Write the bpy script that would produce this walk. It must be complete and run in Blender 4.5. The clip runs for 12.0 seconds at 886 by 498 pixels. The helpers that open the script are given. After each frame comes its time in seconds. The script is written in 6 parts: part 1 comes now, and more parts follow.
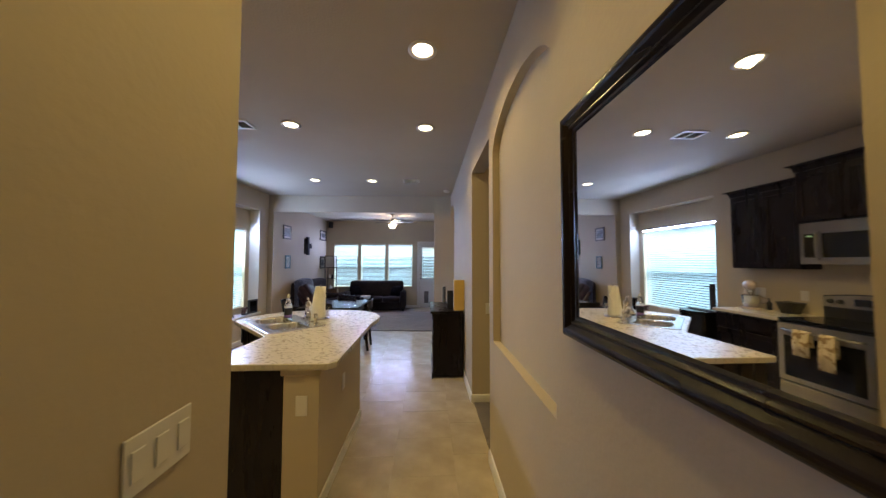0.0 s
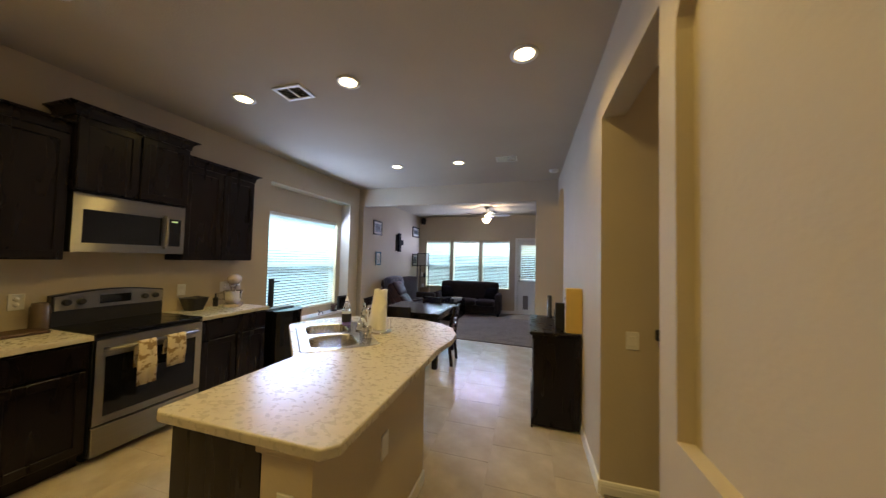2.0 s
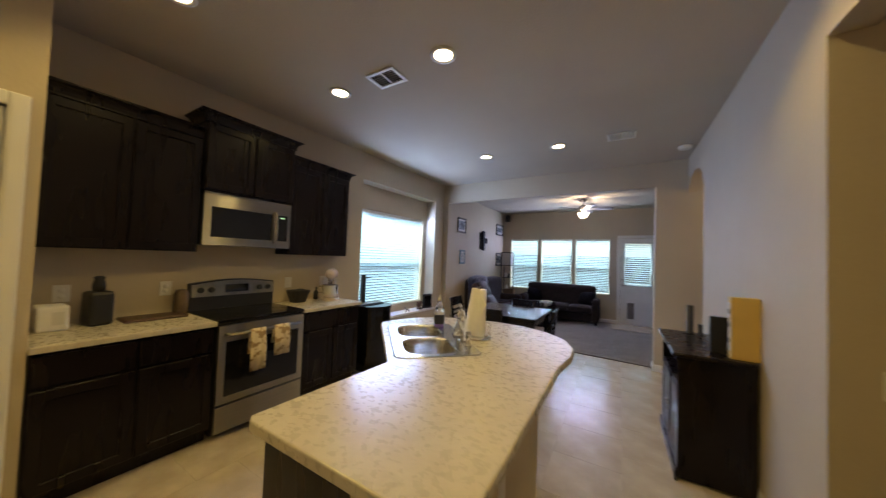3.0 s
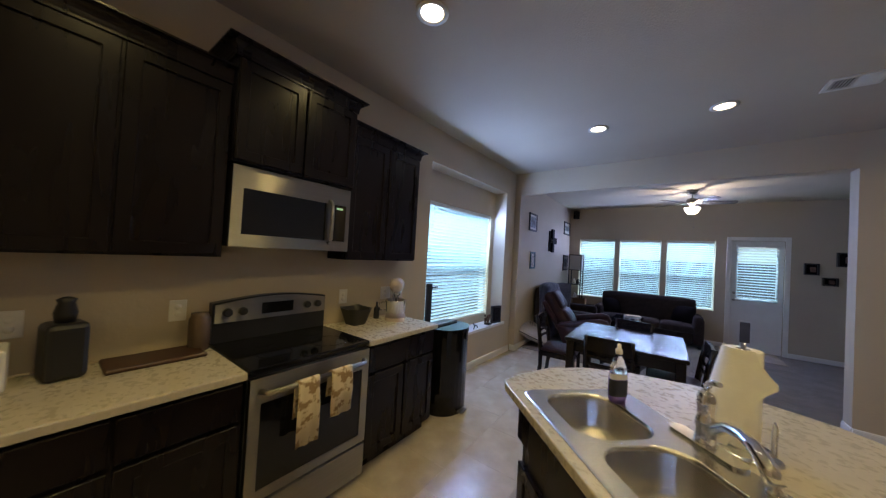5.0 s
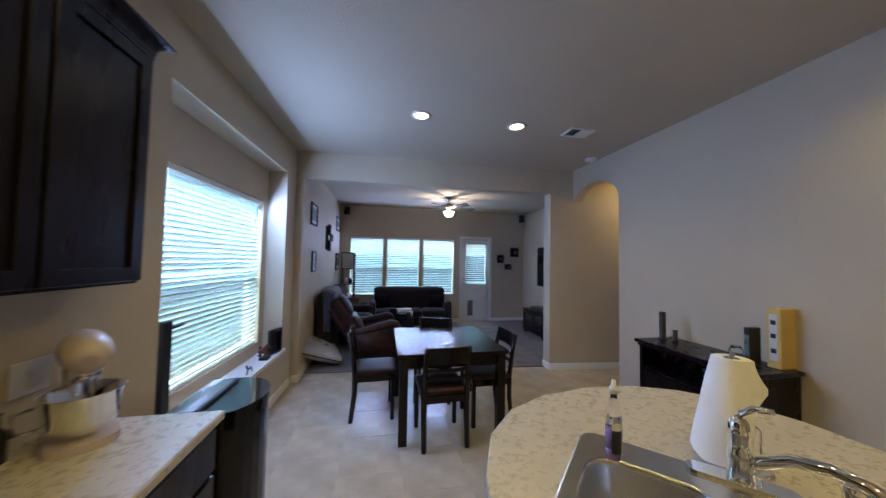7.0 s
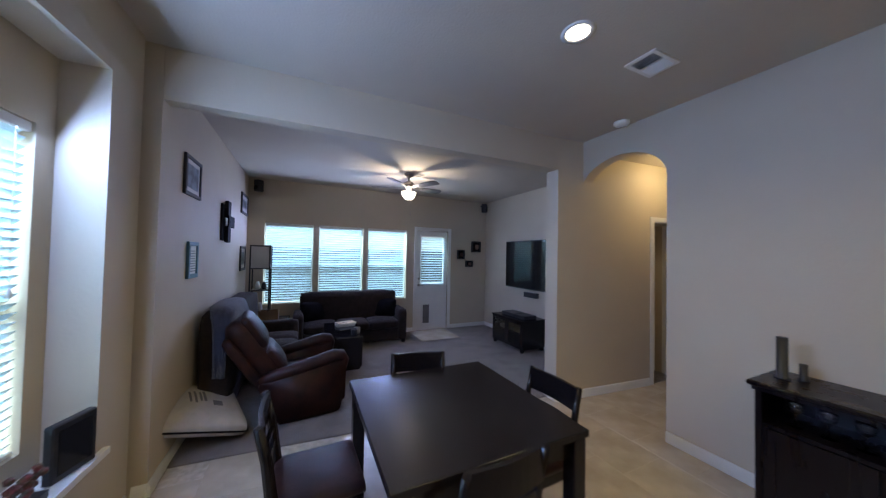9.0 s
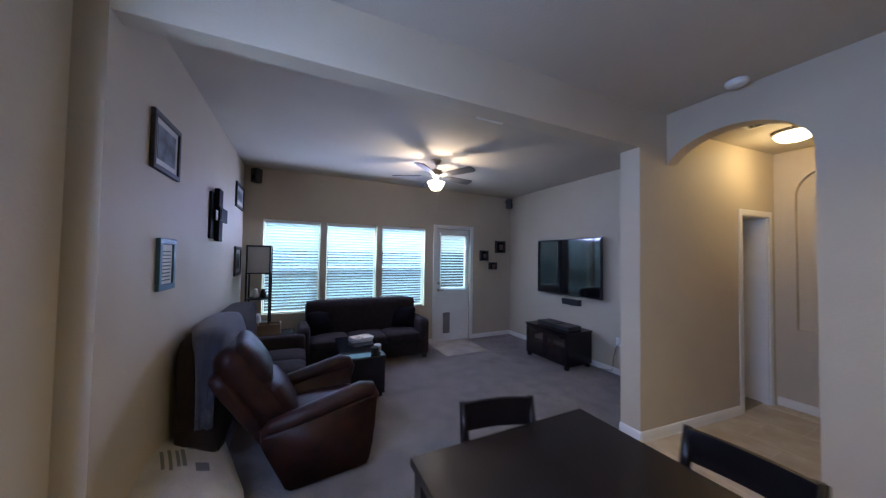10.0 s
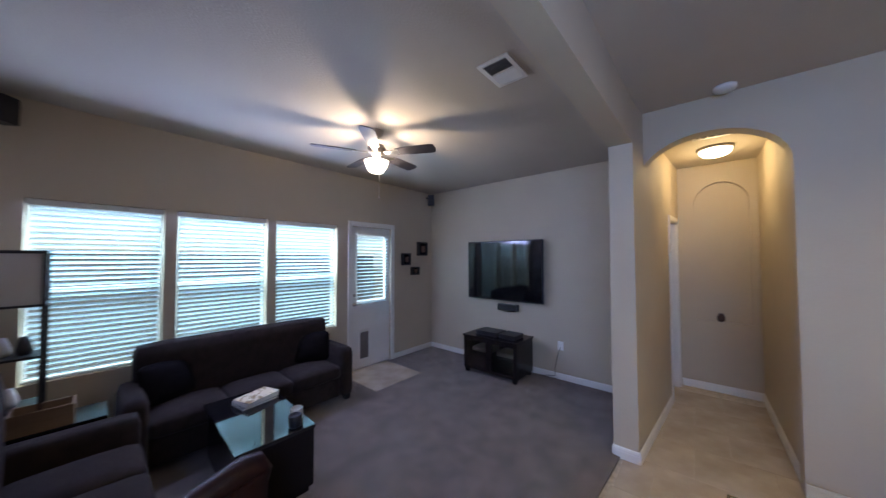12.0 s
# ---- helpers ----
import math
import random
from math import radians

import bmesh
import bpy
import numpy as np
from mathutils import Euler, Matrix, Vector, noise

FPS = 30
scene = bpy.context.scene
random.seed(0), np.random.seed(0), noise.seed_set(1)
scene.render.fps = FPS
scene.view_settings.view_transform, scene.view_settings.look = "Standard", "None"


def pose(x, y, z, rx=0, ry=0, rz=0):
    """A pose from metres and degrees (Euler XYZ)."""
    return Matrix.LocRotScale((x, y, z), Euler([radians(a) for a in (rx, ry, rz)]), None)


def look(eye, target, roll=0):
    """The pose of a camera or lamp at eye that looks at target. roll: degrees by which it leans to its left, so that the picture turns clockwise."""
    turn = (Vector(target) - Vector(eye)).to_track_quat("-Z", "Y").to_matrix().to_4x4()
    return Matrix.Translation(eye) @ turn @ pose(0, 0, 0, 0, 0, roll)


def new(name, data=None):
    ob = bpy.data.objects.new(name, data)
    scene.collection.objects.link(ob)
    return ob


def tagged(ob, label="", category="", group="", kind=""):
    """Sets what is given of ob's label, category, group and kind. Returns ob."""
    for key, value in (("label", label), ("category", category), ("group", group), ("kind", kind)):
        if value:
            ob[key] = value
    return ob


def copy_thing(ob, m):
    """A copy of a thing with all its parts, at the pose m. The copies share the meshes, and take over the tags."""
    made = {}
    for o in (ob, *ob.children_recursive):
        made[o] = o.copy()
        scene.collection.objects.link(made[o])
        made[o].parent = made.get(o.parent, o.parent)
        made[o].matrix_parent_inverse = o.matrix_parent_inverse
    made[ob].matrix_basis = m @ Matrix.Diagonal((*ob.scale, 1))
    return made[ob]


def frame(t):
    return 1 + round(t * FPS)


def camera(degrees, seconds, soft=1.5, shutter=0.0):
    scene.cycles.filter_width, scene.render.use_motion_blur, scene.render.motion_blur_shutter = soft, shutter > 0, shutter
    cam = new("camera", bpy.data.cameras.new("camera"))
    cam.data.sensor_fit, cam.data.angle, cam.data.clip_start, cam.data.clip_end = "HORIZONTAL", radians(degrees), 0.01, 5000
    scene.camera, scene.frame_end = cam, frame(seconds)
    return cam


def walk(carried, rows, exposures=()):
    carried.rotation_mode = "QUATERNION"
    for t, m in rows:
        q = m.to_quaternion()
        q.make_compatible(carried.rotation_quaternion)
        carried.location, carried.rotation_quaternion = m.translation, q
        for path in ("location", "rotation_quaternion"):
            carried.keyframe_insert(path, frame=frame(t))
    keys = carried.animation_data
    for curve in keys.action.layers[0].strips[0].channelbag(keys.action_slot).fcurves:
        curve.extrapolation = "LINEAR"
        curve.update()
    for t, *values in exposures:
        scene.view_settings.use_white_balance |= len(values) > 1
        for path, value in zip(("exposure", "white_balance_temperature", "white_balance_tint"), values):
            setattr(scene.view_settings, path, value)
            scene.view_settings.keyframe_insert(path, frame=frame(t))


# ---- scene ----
cam = camera(112.1, 12.0, soft=1.3, shutter=0.4)
PATH = [
    (0, (0.893, 0.451, 1.509), (0.99, 2.447, 1.591), 0.1),
    (0.5, (0.976, 0.66, 1.517), (0.859, 2.656, 1.581), 0.4),
    (1, (0.982, 0.962, 1.519), (0.681, 2.938, 1.593), 0.9),
    (1.5, (0.97, 1.252, 1.516), (0.588, 3.214, 1.578), 1.0),
    (2, (0.903, 1.474, 1.492), (0.349, 3.394, 1.564), 1.4),
    (2.5, (0.763, 1.622, 1.487), (-0.015, 3.463, 1.556), 2.0),
    (3, (0.604, 1.737, 1.448), (-0.42, 3.453, 1.508), 2.1),
    (3.5, (0.439, 1.886, 1.488), (-0.868, 3.399, 1.513), 2.3),
    (4.5, (-0.21, 2.075, 1.495), (-1.43, 3.67, 1.53), 3.0),
    (5.5, (-0.692, 2.35, 1.516), (-1.76, 4.041, 1.548), 4.0),
    (6, (-0.966, 2.44, 1.519), (-1.494, 4.368, 1.587), 3.1),
    (6.5, (-1.214, 2.629, 1.512), (-1.226, 4.627, 1.601), 1.7),
    (7, (-1.368, 2.868, 1.544), (-0.977, 4.828, 1.618), 1.1),
    (7.5, (-1.477, 3.188, 1.54), (-0.779, 5.061, 1.615), 0.6),
    (9.5, (-1.546, 4.803, 1.569), (-0.694, 6.612, 1.612), 1.1),
    (10, (-1.65, 5.227, 1.554), (-0.786, 7.03, 1.61), 0.9),
    (10.5, (-1.774, 5.624, 1.583), (-0.895, 7.42, 1.637), 1.0),
    (11, (-1.851, 5.943, 1.593), (-0.807, 7.648, 1.655), 0.7),
    (11.5, (-1.854, 6.227, 1.595), (-0.602, 7.785, 1.652), 0.2),
    (12, (-1.794, 6.444, 1.617), (-0.273, 7.741, 1.678), -0.1),
]
walk(cam, [(t, look(eye, target, roll)) for t, eye, target, roll in PATH],
     exposures=[(0, 0.1, 6900, 10), (1, 0.08, 7500, 7), (2.5, 0.06, 7700, 7), (3.5, -0.12, 6750, 10), (5.5, -0.28, 6250, 9), (7, -0.18, 6250, 7), (7.5, -0.14, 6300, 6), (9.5, -0.1, 6100, 9), (11, 0, 6450, 10), (12, 0.03, 6450, 11)])

K = 0.69                                     # strength of all lamps together

# ---- world and daylight ----
world = bpy.data.worlds.new("sky")
world.use_nodes = True
scene.world = world
wn = world.node_tree
sky = wn.nodes.new("ShaderNodeTexSky")
sky.sky_type, sky.sun_disc, sky.sun_elevation, sky.sun_rotation = "NISHITA", False, radians(50), radians(200)
wn.links.new(sky.outputs[0], wn.nodes["Background"].inputs[0])
wn.nodes["Background"].inputs[1].default_value = 0.12
sun = new("sun", bpy.data.lights.new("sun", "SUN"))
sun.data.energy, sun.data.angle, sun.data.color = 2.5, radians(0.5), (1.0, 0.95, 0.88)
sun.matrix_world = look((0, 0, 10), (2.0, 5.0, 0))

WARM, DAY, DAYL, SKYL = (1.0, 0.755, 0.27), (0.34, 0.49, 1.0), (0.44, 0.50, 1.0), (0.62, 0.84, 1.0)


def area(name, m, w, h, power, color):
    d = bpy.data.lights.new(name, "AREA")
    d.shape, d.size, d.size_y, d.energy, d.color = "RECTANGLE", w, h, power * K, color
    ob = new(name, d)
    ob.matrix_world = m
    return ob


def bulb(name, at, radius, power, color, spot=0):
    d = bpy.data.lights.new(name, "SPOT" if spot else "POINT")
    d.shadow_soft_size, d.energy, d.color = radius, power * K, color
    if spot:
        d.spot_size, d.spot_blend = radians(spot), 0.6
    ob = new(name, d)
    ob.location = at
    return ob


# ---- materials ----
def material(name, color, rough=0.6, metal=0.0, var=0.12, scale=6.0, bump=0.0, bscale=60.0, kind="noise",
             color2=None, stretch=(1, 1, 1), coat=0.0, piece=0.0, sheen=0.0, spec=0.5):
    m = bpy.data.materials.new(name)
    m.use_nodes = True
    nt = m.node_tree
    N, L = nt.nodes, nt.links
    p = N["Principled BSDF"]
    p.inputs["Roughness"].default_value, p.inputs["Metallic"].default_value = rough, metal
    p.inputs["Coat Weight"].default_value, p.inputs["Sheen Weight"].default_value = coat, sheen
    p.inputs["Specular IOR Level"].default_value = spec
    tc, mp = N.new("ShaderNodeTexCoord"), N.new("ShaderNodeMapping")
    mp.inputs["Scale"].default_value = stretch
    L.new(tc.outputs["Object"], mp.inputs["Vector"])
    n1 = N.new("ShaderNodeTexNoise")
    n1.inputs["Scale"].default_value, n1.inputs["Detail"].default_value = scale, 6
    L.new(mp.outputs[0], n1.inputs["Vector"])
    ramp = N.new("ShaderNodeValToRGB")
    c2 = color2 or tuple(c * (1 - var) for c in color)
    c1 = color if color2 else tuple(min(1, c * (1 + var)) for c in color)
    ramp.color_ramp.elements[0].color, ramp.color_ramp.elements[1].color = (*c2, 1), (*c1, 1)
    ramp.color_ramp.elements[0].position, ramp.color_ramp.elements[1].position = 0.35, 0.65
    L.new(n1.outputs["Fac"], ramp.inputs[0])
    col = ramp.outputs[0]
    if piece:
        oi, mul = N.new("ShaderNodeObjectInfo"), N.new("ShaderNodeMapRange")
        mul.inputs["To Min"].default_value, mul.inputs["To Max"].default_value = 1 - piece, 1 + piece
        L.new(oi.outputs["Random"], mul.inputs["Value"])
        hs = N.new("ShaderNodeHueSaturation")
        L.new(mul.outputs[0], hs.inputs["Value"])
        L.new(col, hs.inputs["Color"])
        col = hs.outputs[0]
    L.new(col, p.inputs["Base Color"])
    rr = N.new("ShaderNodeMapRange")
    rr.inputs["To Min"].default_value, rr.inputs["To Max"].default_value = max(0.02, rough * 0.85), min(1, rough * 1.15)
    n3 = N.new("ShaderNodeTexNoise")
    n3.inputs["Scale"].default_value = scale * 3
    L.new(mp.outputs[0], n3.inputs["Vector"])
    L.new(n3.outputs["Fac"], rr.inputs["Value"])
    L.new(rr.outputs[0], p.inputs["Roughness"])
    if bump:
        n2 = N.new("ShaderNodeTexNoise")
        n2.inputs["Scale"].default_value, n2.inputs["Detail"].default_value = bscale, 4
        L.new(mp.outputs[0], n2.inputs["Vector"])
        b = N.new("ShaderNodeBump")
        b.inputs["Strength"].default_value, b.inputs["Distance"].default_value = bump, 0.01
        L.new(n2.outputs["Fac"], b.inputs["Height"])
        L.new(b.outputs[0], p.inputs["Normal"])
    return m


def glow(name, color, strength):
    m = bpy.data.materials.new(name)
    m.use_nodes = True
    p = m.node_tree.nodes["Principled BSDF"]
    p.inputs["Base Color"].default_value = (0.8, 0.8, 0.8, 1)
    p.inputs["Emission Color"].default_value, p.inputs["Emission Strength"].default_value = (*color, 1), strength
    return m


def glass(name, tint=(1, 1, 1), rough=0.0):
    m = bpy.data.materials.new(name)
    m.use_nodes = True
    p = m.node_tree.nodes["Principled BSDF"]
    p.inputs["Base Color"].default_value, p.inputs["Roughness"].default_value = (*tint, 1), rough
    p.inputs["Transmission Weight"].default_value, p.inputs["IOR"].default_value = 1.0, 1.45
    return m


PAINT = material("wall_paint", (0.50, 0.425, 0.315), 0.7, var=0.03, scale=1.5, bump=0.12, bscale=45)
CEIL = material("ceiling_paint", (0.48, 0.423, 0.348), 0.85, var=0.03, scale=1.2, bump=0.25, bscale=70)
TRIM = material("trim_paint", (0.74, 0.72, 0.68), 0.4, var=0.03, scale=4)
TILE = material("floor_tile", (0.54, 0.46, 0.36), 0.24, color2=(0.43, 0.36, 0.27), scale=4.5, bump=0.04, bscale=25, piece=0.03)
GROUT = material("grout", (0.48, 0.41, 0.32), 0.9, var=0.15, scale=20)
CARPET = material("carpet", (0.205, 0.165, 0.138), 1.0, color2=(0.13, 0.103, 0.086), scale=4.5, bump=1.0, bscale=260, sheen=0.3)
CARPET.node_tree.nodes["Principled BSDF"].inputs["Specular IOR Level"].default_value = 0.1
WOOD = material("espresso_wood", (0.0062, 0.0038, 0.0050), 0.28, spec=0.27, color2=(0.005, 0.0032, 0.004), scale=5, stretch=(1, 1, 0.15), bump=0.02, bscale=40)
TABLEW = material("black_table_wood", (0.009, 0.007, 0.007), 0.24, spec=0.32, color2=(0.009, 0.006, 0.006), scale=5, stretch=(0.15, 1, 1), bump=0.03, bscale=40)
LAMINATE = material("counter_laminate", (0.50, 0.455, 0.375), 0.28, color2=(0.43, 0.385, 0.312), scale=12, stretch=(1, 1.3, 1))
_r = LAMINATE.node_tree.nodes["Color Ramp"].color_ramp
_r.elements[0].position, _r.elements[1].position = 0.30, 0.56
for _n in LAMINATE.node_tree.nodes:
    if _n.type == "TEX_NOISE" and _n.inputs["Scale"].default_value == 12:
        _n.inputs["Roughness"].default_value, _n.inputs["Distortion"].default_value = 0.68, 0.9
STEEL = material("brushed_steel", (0.33, 0.31, 0.285), 0.36, 1.0, var=0.03, scale=10, stretch=(1, 0.05, 12))
STEEL.node_tree.nodes["Principled BSDF"].inputs["Anisotropic"].default_value = 1.0
STEEL.node_tree.nodes["Principled BSDF"].inputs["Anisotropic Rotation"].default_value = 0.25
SINKS = material("sink_steel", (0.60, 0.58, 0.55), 0.25, 1.0, var=0.05, scale=12)
CHROME = material("chrome", (0.85, 0.85, 0.86), 0.06, 1.0, var=0.01)
BLACK = material("black_glass", (0.006, 0.006, 0.007), 0.07, spec=0.38, var=0.05)
DARK = material("black_plastic", (0.014, 0.014, 0.016), 0.4, var=0.1)
WHITE = material("white_plastic", (0.72, 0.70, 0.66), 0.4, var=0.02)
SOFA = material("brown_grey_upholstery", (0.027, 0.0195, 0.0175), 0.95, var=0.15, scale=14, bump=0.5, bscale=300, sheen=0.05, spec=0.15)
LEATHER = material("brown_leather", (0.038, 0.0125, 0.009), 0.42, spec=0.24, color2=(0.015, 0.0065, 0.006), scale=9, bump=0.25, bscale=120)
FABRICD = material("dark_fabric", (0.006, 0.005, 0.006), 0.95, spec=0.1, var=0.2, scale=12, bump=0.4, bscale=200)
THROW = material("grey_throw", (0.052, 0.059, 0.090), 1.0, spec=0.1, var=0.2, scale=14, bump=0.8, bscale=180, sheen=0.4)
PETBED = material("pet_bed_fleece", (0.46, 0.42, 0.37), 1.0, var=0.08, scale=10, bump=0.8, bscale=150)
PAPER = material("paper_towel", (0.84, 0.83, 0.82), 0.9, var=0.02, scale=30, bump=0.12, bscale=160)
TOWEL = material("dish_towel", (0.66, 0.56, 0.38), 0.95, color2=(0.30, 0.20, 0.10), scale=26)
TOWEL.node_tree.nodes["Color Ramp"].color_ramp.elements[0].position = 0.42
TOWEL.node_tree.nodes["Color Ramp"].color_ramp.elements[1].position = 0.50
YELLOW = material("yellow_board", (0.62, 0.42, 0.12), 0.5, var=0.05)
BOARD = material("cutting_board", (0.060, 0.028, 0.017), 0.4, var=0.3, scale=8, stretch=(1, 0.2, 1))
PURPLE = material("purple_soap", (0.16, 0.10, 0.26), 0.2, var=0.05)
SLATM = material("blind_slat", (0.82, 0.86, 0.88), 0.5, var=0.02)
_n, _l = SLATM.node_tree.nodes, SLATM.node_tree.links
_tr, _mx = _n.new("ShaderNodeBsdfTranslucent"), _n.new("ShaderNodeMixShader")
_tr.inputs["Color"].default_value = (0.66, 0.82, 0.88, 1)
_mx.inputs[0].default_value = 0.45
_l.new(_n["Principled BSDF"].outputs[0], _mx.inputs[1])
_l.new(_tr.outputs[0], _mx.inputs[2])
_l.new(_mx.outputs[0], _n["Material Output"].inputs[0])
FANW = material("fan_blade", (0.055, 0.048, 0.05), 0.4, var=0.15, scale=6)
NICKEL = material("brushed_nickel", (0.42, 0.38, 0.34), 0.3, 1.0, var=0.05)
GLOSS = material("glossy_black_lacquer", (0.008, 0.008, 0.009), 0.05, spec=0.9, var=0.05)
MIRROR = material("mirror_glass", (0.92, 0.92, 0.92), 0.01, 1.0, var=0.0)
FRAMEW = material("mirror_frame_wood", (0.010, 0.006, 0.006), 0.26, spec=0.22, color2=(0.012, 0.007, 0.006), scale=6, stretch=(1, 0.2, 1), bump=0.1, bscale=60)
MAT = material("picture_mat", (0.62, 0.60, 0.56), 0.8, var=0.02)
PHOTO = material("picture_print", (0.20, 0.26, 0.29), 0.4, color2=(0.04, 0.045, 0.05), scale=9)
TEAL = material("teal_frame", (0.05, 0.13, 0.17), 0.5, var=0.1)
GRAVEL = material("yard_ground", (0.16, 0.15, 0.09), 0.95, var=0.4, scale=2, bump=0.6, bscale=20)
FENCE = material("fence_wood", (0.11, 0.105, 0.095), 0.85, var=0.25, scale=3, stretch=(1, 1, 0.1))
SHADE = material("lamp_shade", (0.52, 0.50, 0.47), 0.9, var=0.03)
GLASS = glass("clear_glass")
CANGLOW = glow("can_light_glow", (1.0, 0.80, 0.55), 14)
DOMEGLOW = glow("dome_glow", (1.0, 0.84, 0.55), 7)
FANGLOW = glow("fan_light_glow", (1.0, 0.86, 0.66), 7)


# ---- mesh helpers ----
def box(bm, x0, x1, y0, y1, z0, z1, bevel=0.0, seg=1, m=None):
    r = bmesh.ops.create_cube(bm, size=1)
    vs = r["verts"]
    for v in vs:
        v.co = Vector(((x0 + x1) / 2 + v.co.x * (x1 - x0), (y0 + y1) / 2 + v.co.y * (y1 - y0), (z0 + z1) / 2 + v.co.z * (z1 - z0)))
    if bevel:
        es = list({e for v in vs for e in v.link_edges})
        r2 = bmesh.ops.bevel(bm, geom=es, offset=bevel, segments=seg, profile=0.5, affect="EDGES", clamp_overlap=True)
        vs = list({v for f in r2["faces"] for v in f.verts} | {v for v in vs if v.is_valid})
    if m is not None:
        bmesh.ops.transform(bm, matrix=m, verts=vs)
    return vs


def lathe(bm, profile, seg=20, m=None, cap=True):
    """Turns a profile of (radius, z) round the z axis."""
    rings = []
    for r, z in profile:
        rings.append([bm.verts.new((r * math.cos(a), r * math.sin(a), z)) for a in (2 * math.pi * k / seg for k in range(seg))])
    for a, b in zip(rings, rings[1:]):
        for k in range(seg):
            f = bm.faces.new((a[k], a[(k + 1) % seg], b[(k + 1) % seg], b[k]))
            f.smooth = True
    if cap:
        bm.faces.new(rings[0][::-1])
        bm.faces.new(rings[-1])
    vs = [v for r in rings for v in r]
    if m is not None:
        bmesh.ops.transform(bm, matrix=m, verts=vs)
    return vs


def tube(bm, points, r, seg=8):
    """A round tube along points; r is one radius or one a point."""
    pts = [Vector(p) for p in points]
    rs = r if isinstance(r, (list, tuple)) else [r] * len(pts)
    rings = []
    up = Vector((0, 0, 1))
    for i, p in enumerate(pts):
        d = (pts[min(i + 1, len(pts) - 1)] - pts[max(i - 1, 0)]).normalized()
        a = d.cross(up if abs(d.z) < 0.95 else Vector((1, 0, 0))).normalized()
        b = d.cross(a).normalized()
        rings.append([bm.verts.new(p + rs[i] * (math.cos(t) * a + math.sin(t) * b)) for t in (2 * math.pi * k / seg for k in range(seg))])
    for a, b in zip(rings, rings[1:]):
        for k in range(seg):
            bm.faces.new((a[k], a[(k + 1) % seg], b[(k + 1) % seg], b[k])).smooth = True
    bm.faces.new(rings[0][::-1])
    bm.faces.new(rings[-1])


def prism(bm, outline, z0, z1, m=None):
    """A solid with an outline in x and y, from z0 to z1."""
    lo = [bm.verts.new((x, y, z0)) for x, y in outline]
    hi = [bm.verts.new((x, y, z1)) for x, y in outline]
    n = len(outline)
    bm.faces.new(lo[::-1])
    bm.faces.new(hi)
    for k in range(n):
        bm.faces.new((lo[k], lo[(k + 1) % n], hi[(k + 1) % n], hi[k]))
    if m is not None:
        bmesh.ops.transform(bm, matrix=m, verts=lo + hi)
    return lo + hi


def pillow(bm, x0, x1, y0, y1, z0, z1, puff=0.04, r=0.05, m=None):
    """A soft cushion: a rounded box with a swollen middle."""
    cx, cy, cz = (x0 + x1) / 2, (y0 + y1) / 2, (z0 + z1) / 2
    hx, hy, hz = (x1 - x0) / 2, (y1 - y0) / 2, (z1 - z0) / 2
    tmp = bmesh.new()
    bmesh.ops.create_cube(tmp, size=2)
    bmesh.ops.subdivide_edges(tmp, edges=tmp.edges[:], cuts=7, use_grid_fill=True)
    r = min(r, hx, hy, hz)
    for v in tmp.verts:
        q = Vector((v.co.x * hx, v.co.y * hy, v.co.z * hz))
        c = Vector((max(-hx + r, min(hx - r, q.x)), max(-hy + r, min(hy - r, q.y)), max(-hz + r, min(hz - r, q.z))))
        d = q - c
        if d.length > 1e-6:
            q = c + d.normalized() * r
        u = v.co
        q.x += puff * (1 - u.y ** 2) * (1 - u.z ** 2) * (u.x if hx <= min(hy, hz) + 1e-6 else 0)
        q.y += puff * (1 - u.x ** 2) * (1 - u.z ** 2) * (u.y if hy <= min(hx, hz) + 1e-6 else 0)
        q.z += puff * (1 - u.x ** 2) * (1 - u.y ** 2) * (u.z if hz <= min(hx, hy) + 1e-6 else 0)
        v.co = q + Vector((cx, cy, cz))
    if m is not None:
        bmesh.ops.transform(tmp, matrix=m, verts=tmp.verts[:])
    for f in tmp.faces:
        f.smooth = True
    me = bpy.data.meshes.new("tmp")
    tmp.to_mesh(me)
    tmp.free()
    bm.from_mesh(me)
    bpy.data.meshes.remove(me)


def part(name, bm, mat, parent=None, label="", m=None):
    me = bpy.data.meshes.new(name)
    bmesh.ops.recalc_face_normals(bm, faces=bm.faces[:])
    bm.to_mesh(me)
    bm.free()
    me.materials.append(mat)
    ob = new(name, me)
    ob.parent = parent
    if m is not None:
        ob.matrix_basis = m
    return tagged(ob, label)


def thing(name, m, label, category, group=""):
    ob = new(name)
    ob.empty_display_size = 0.1
    ob.matrix_basis = m
    return tagged(ob, label, category, group)


def boxpart(name, dims, mat, parent=None, label="", bevel=0.0, seg=1, m=None):
    bm = bmesh.new()
    box(bm, *dims, bevel=bevel, seg=seg)
    return part(name, bm, mat, parent, label, m)


def structure(name, bm, mat, label=""):
    return tagged(part(name, bm, mat), label, kind="structure")


def sbox(name, dims, mat, label=""):
    bm = bmesh.new()
    box(bm, *dims)
    return structure(name, bm, mat, label)


# ---- structure ----
CK, CL = 2.90, 2.80           # ceilings of the kitchen side and of the living room
RX = 1.365                    # right-hand wall
LX = -2.38                    # living room's left wall
FY = 10.185                   # living room's far wall
LW = pose(-2.63, 2.0, 0, 0, 0, -2.05)   # left wall of kitchen and dining: local y runs along it, local x into the room


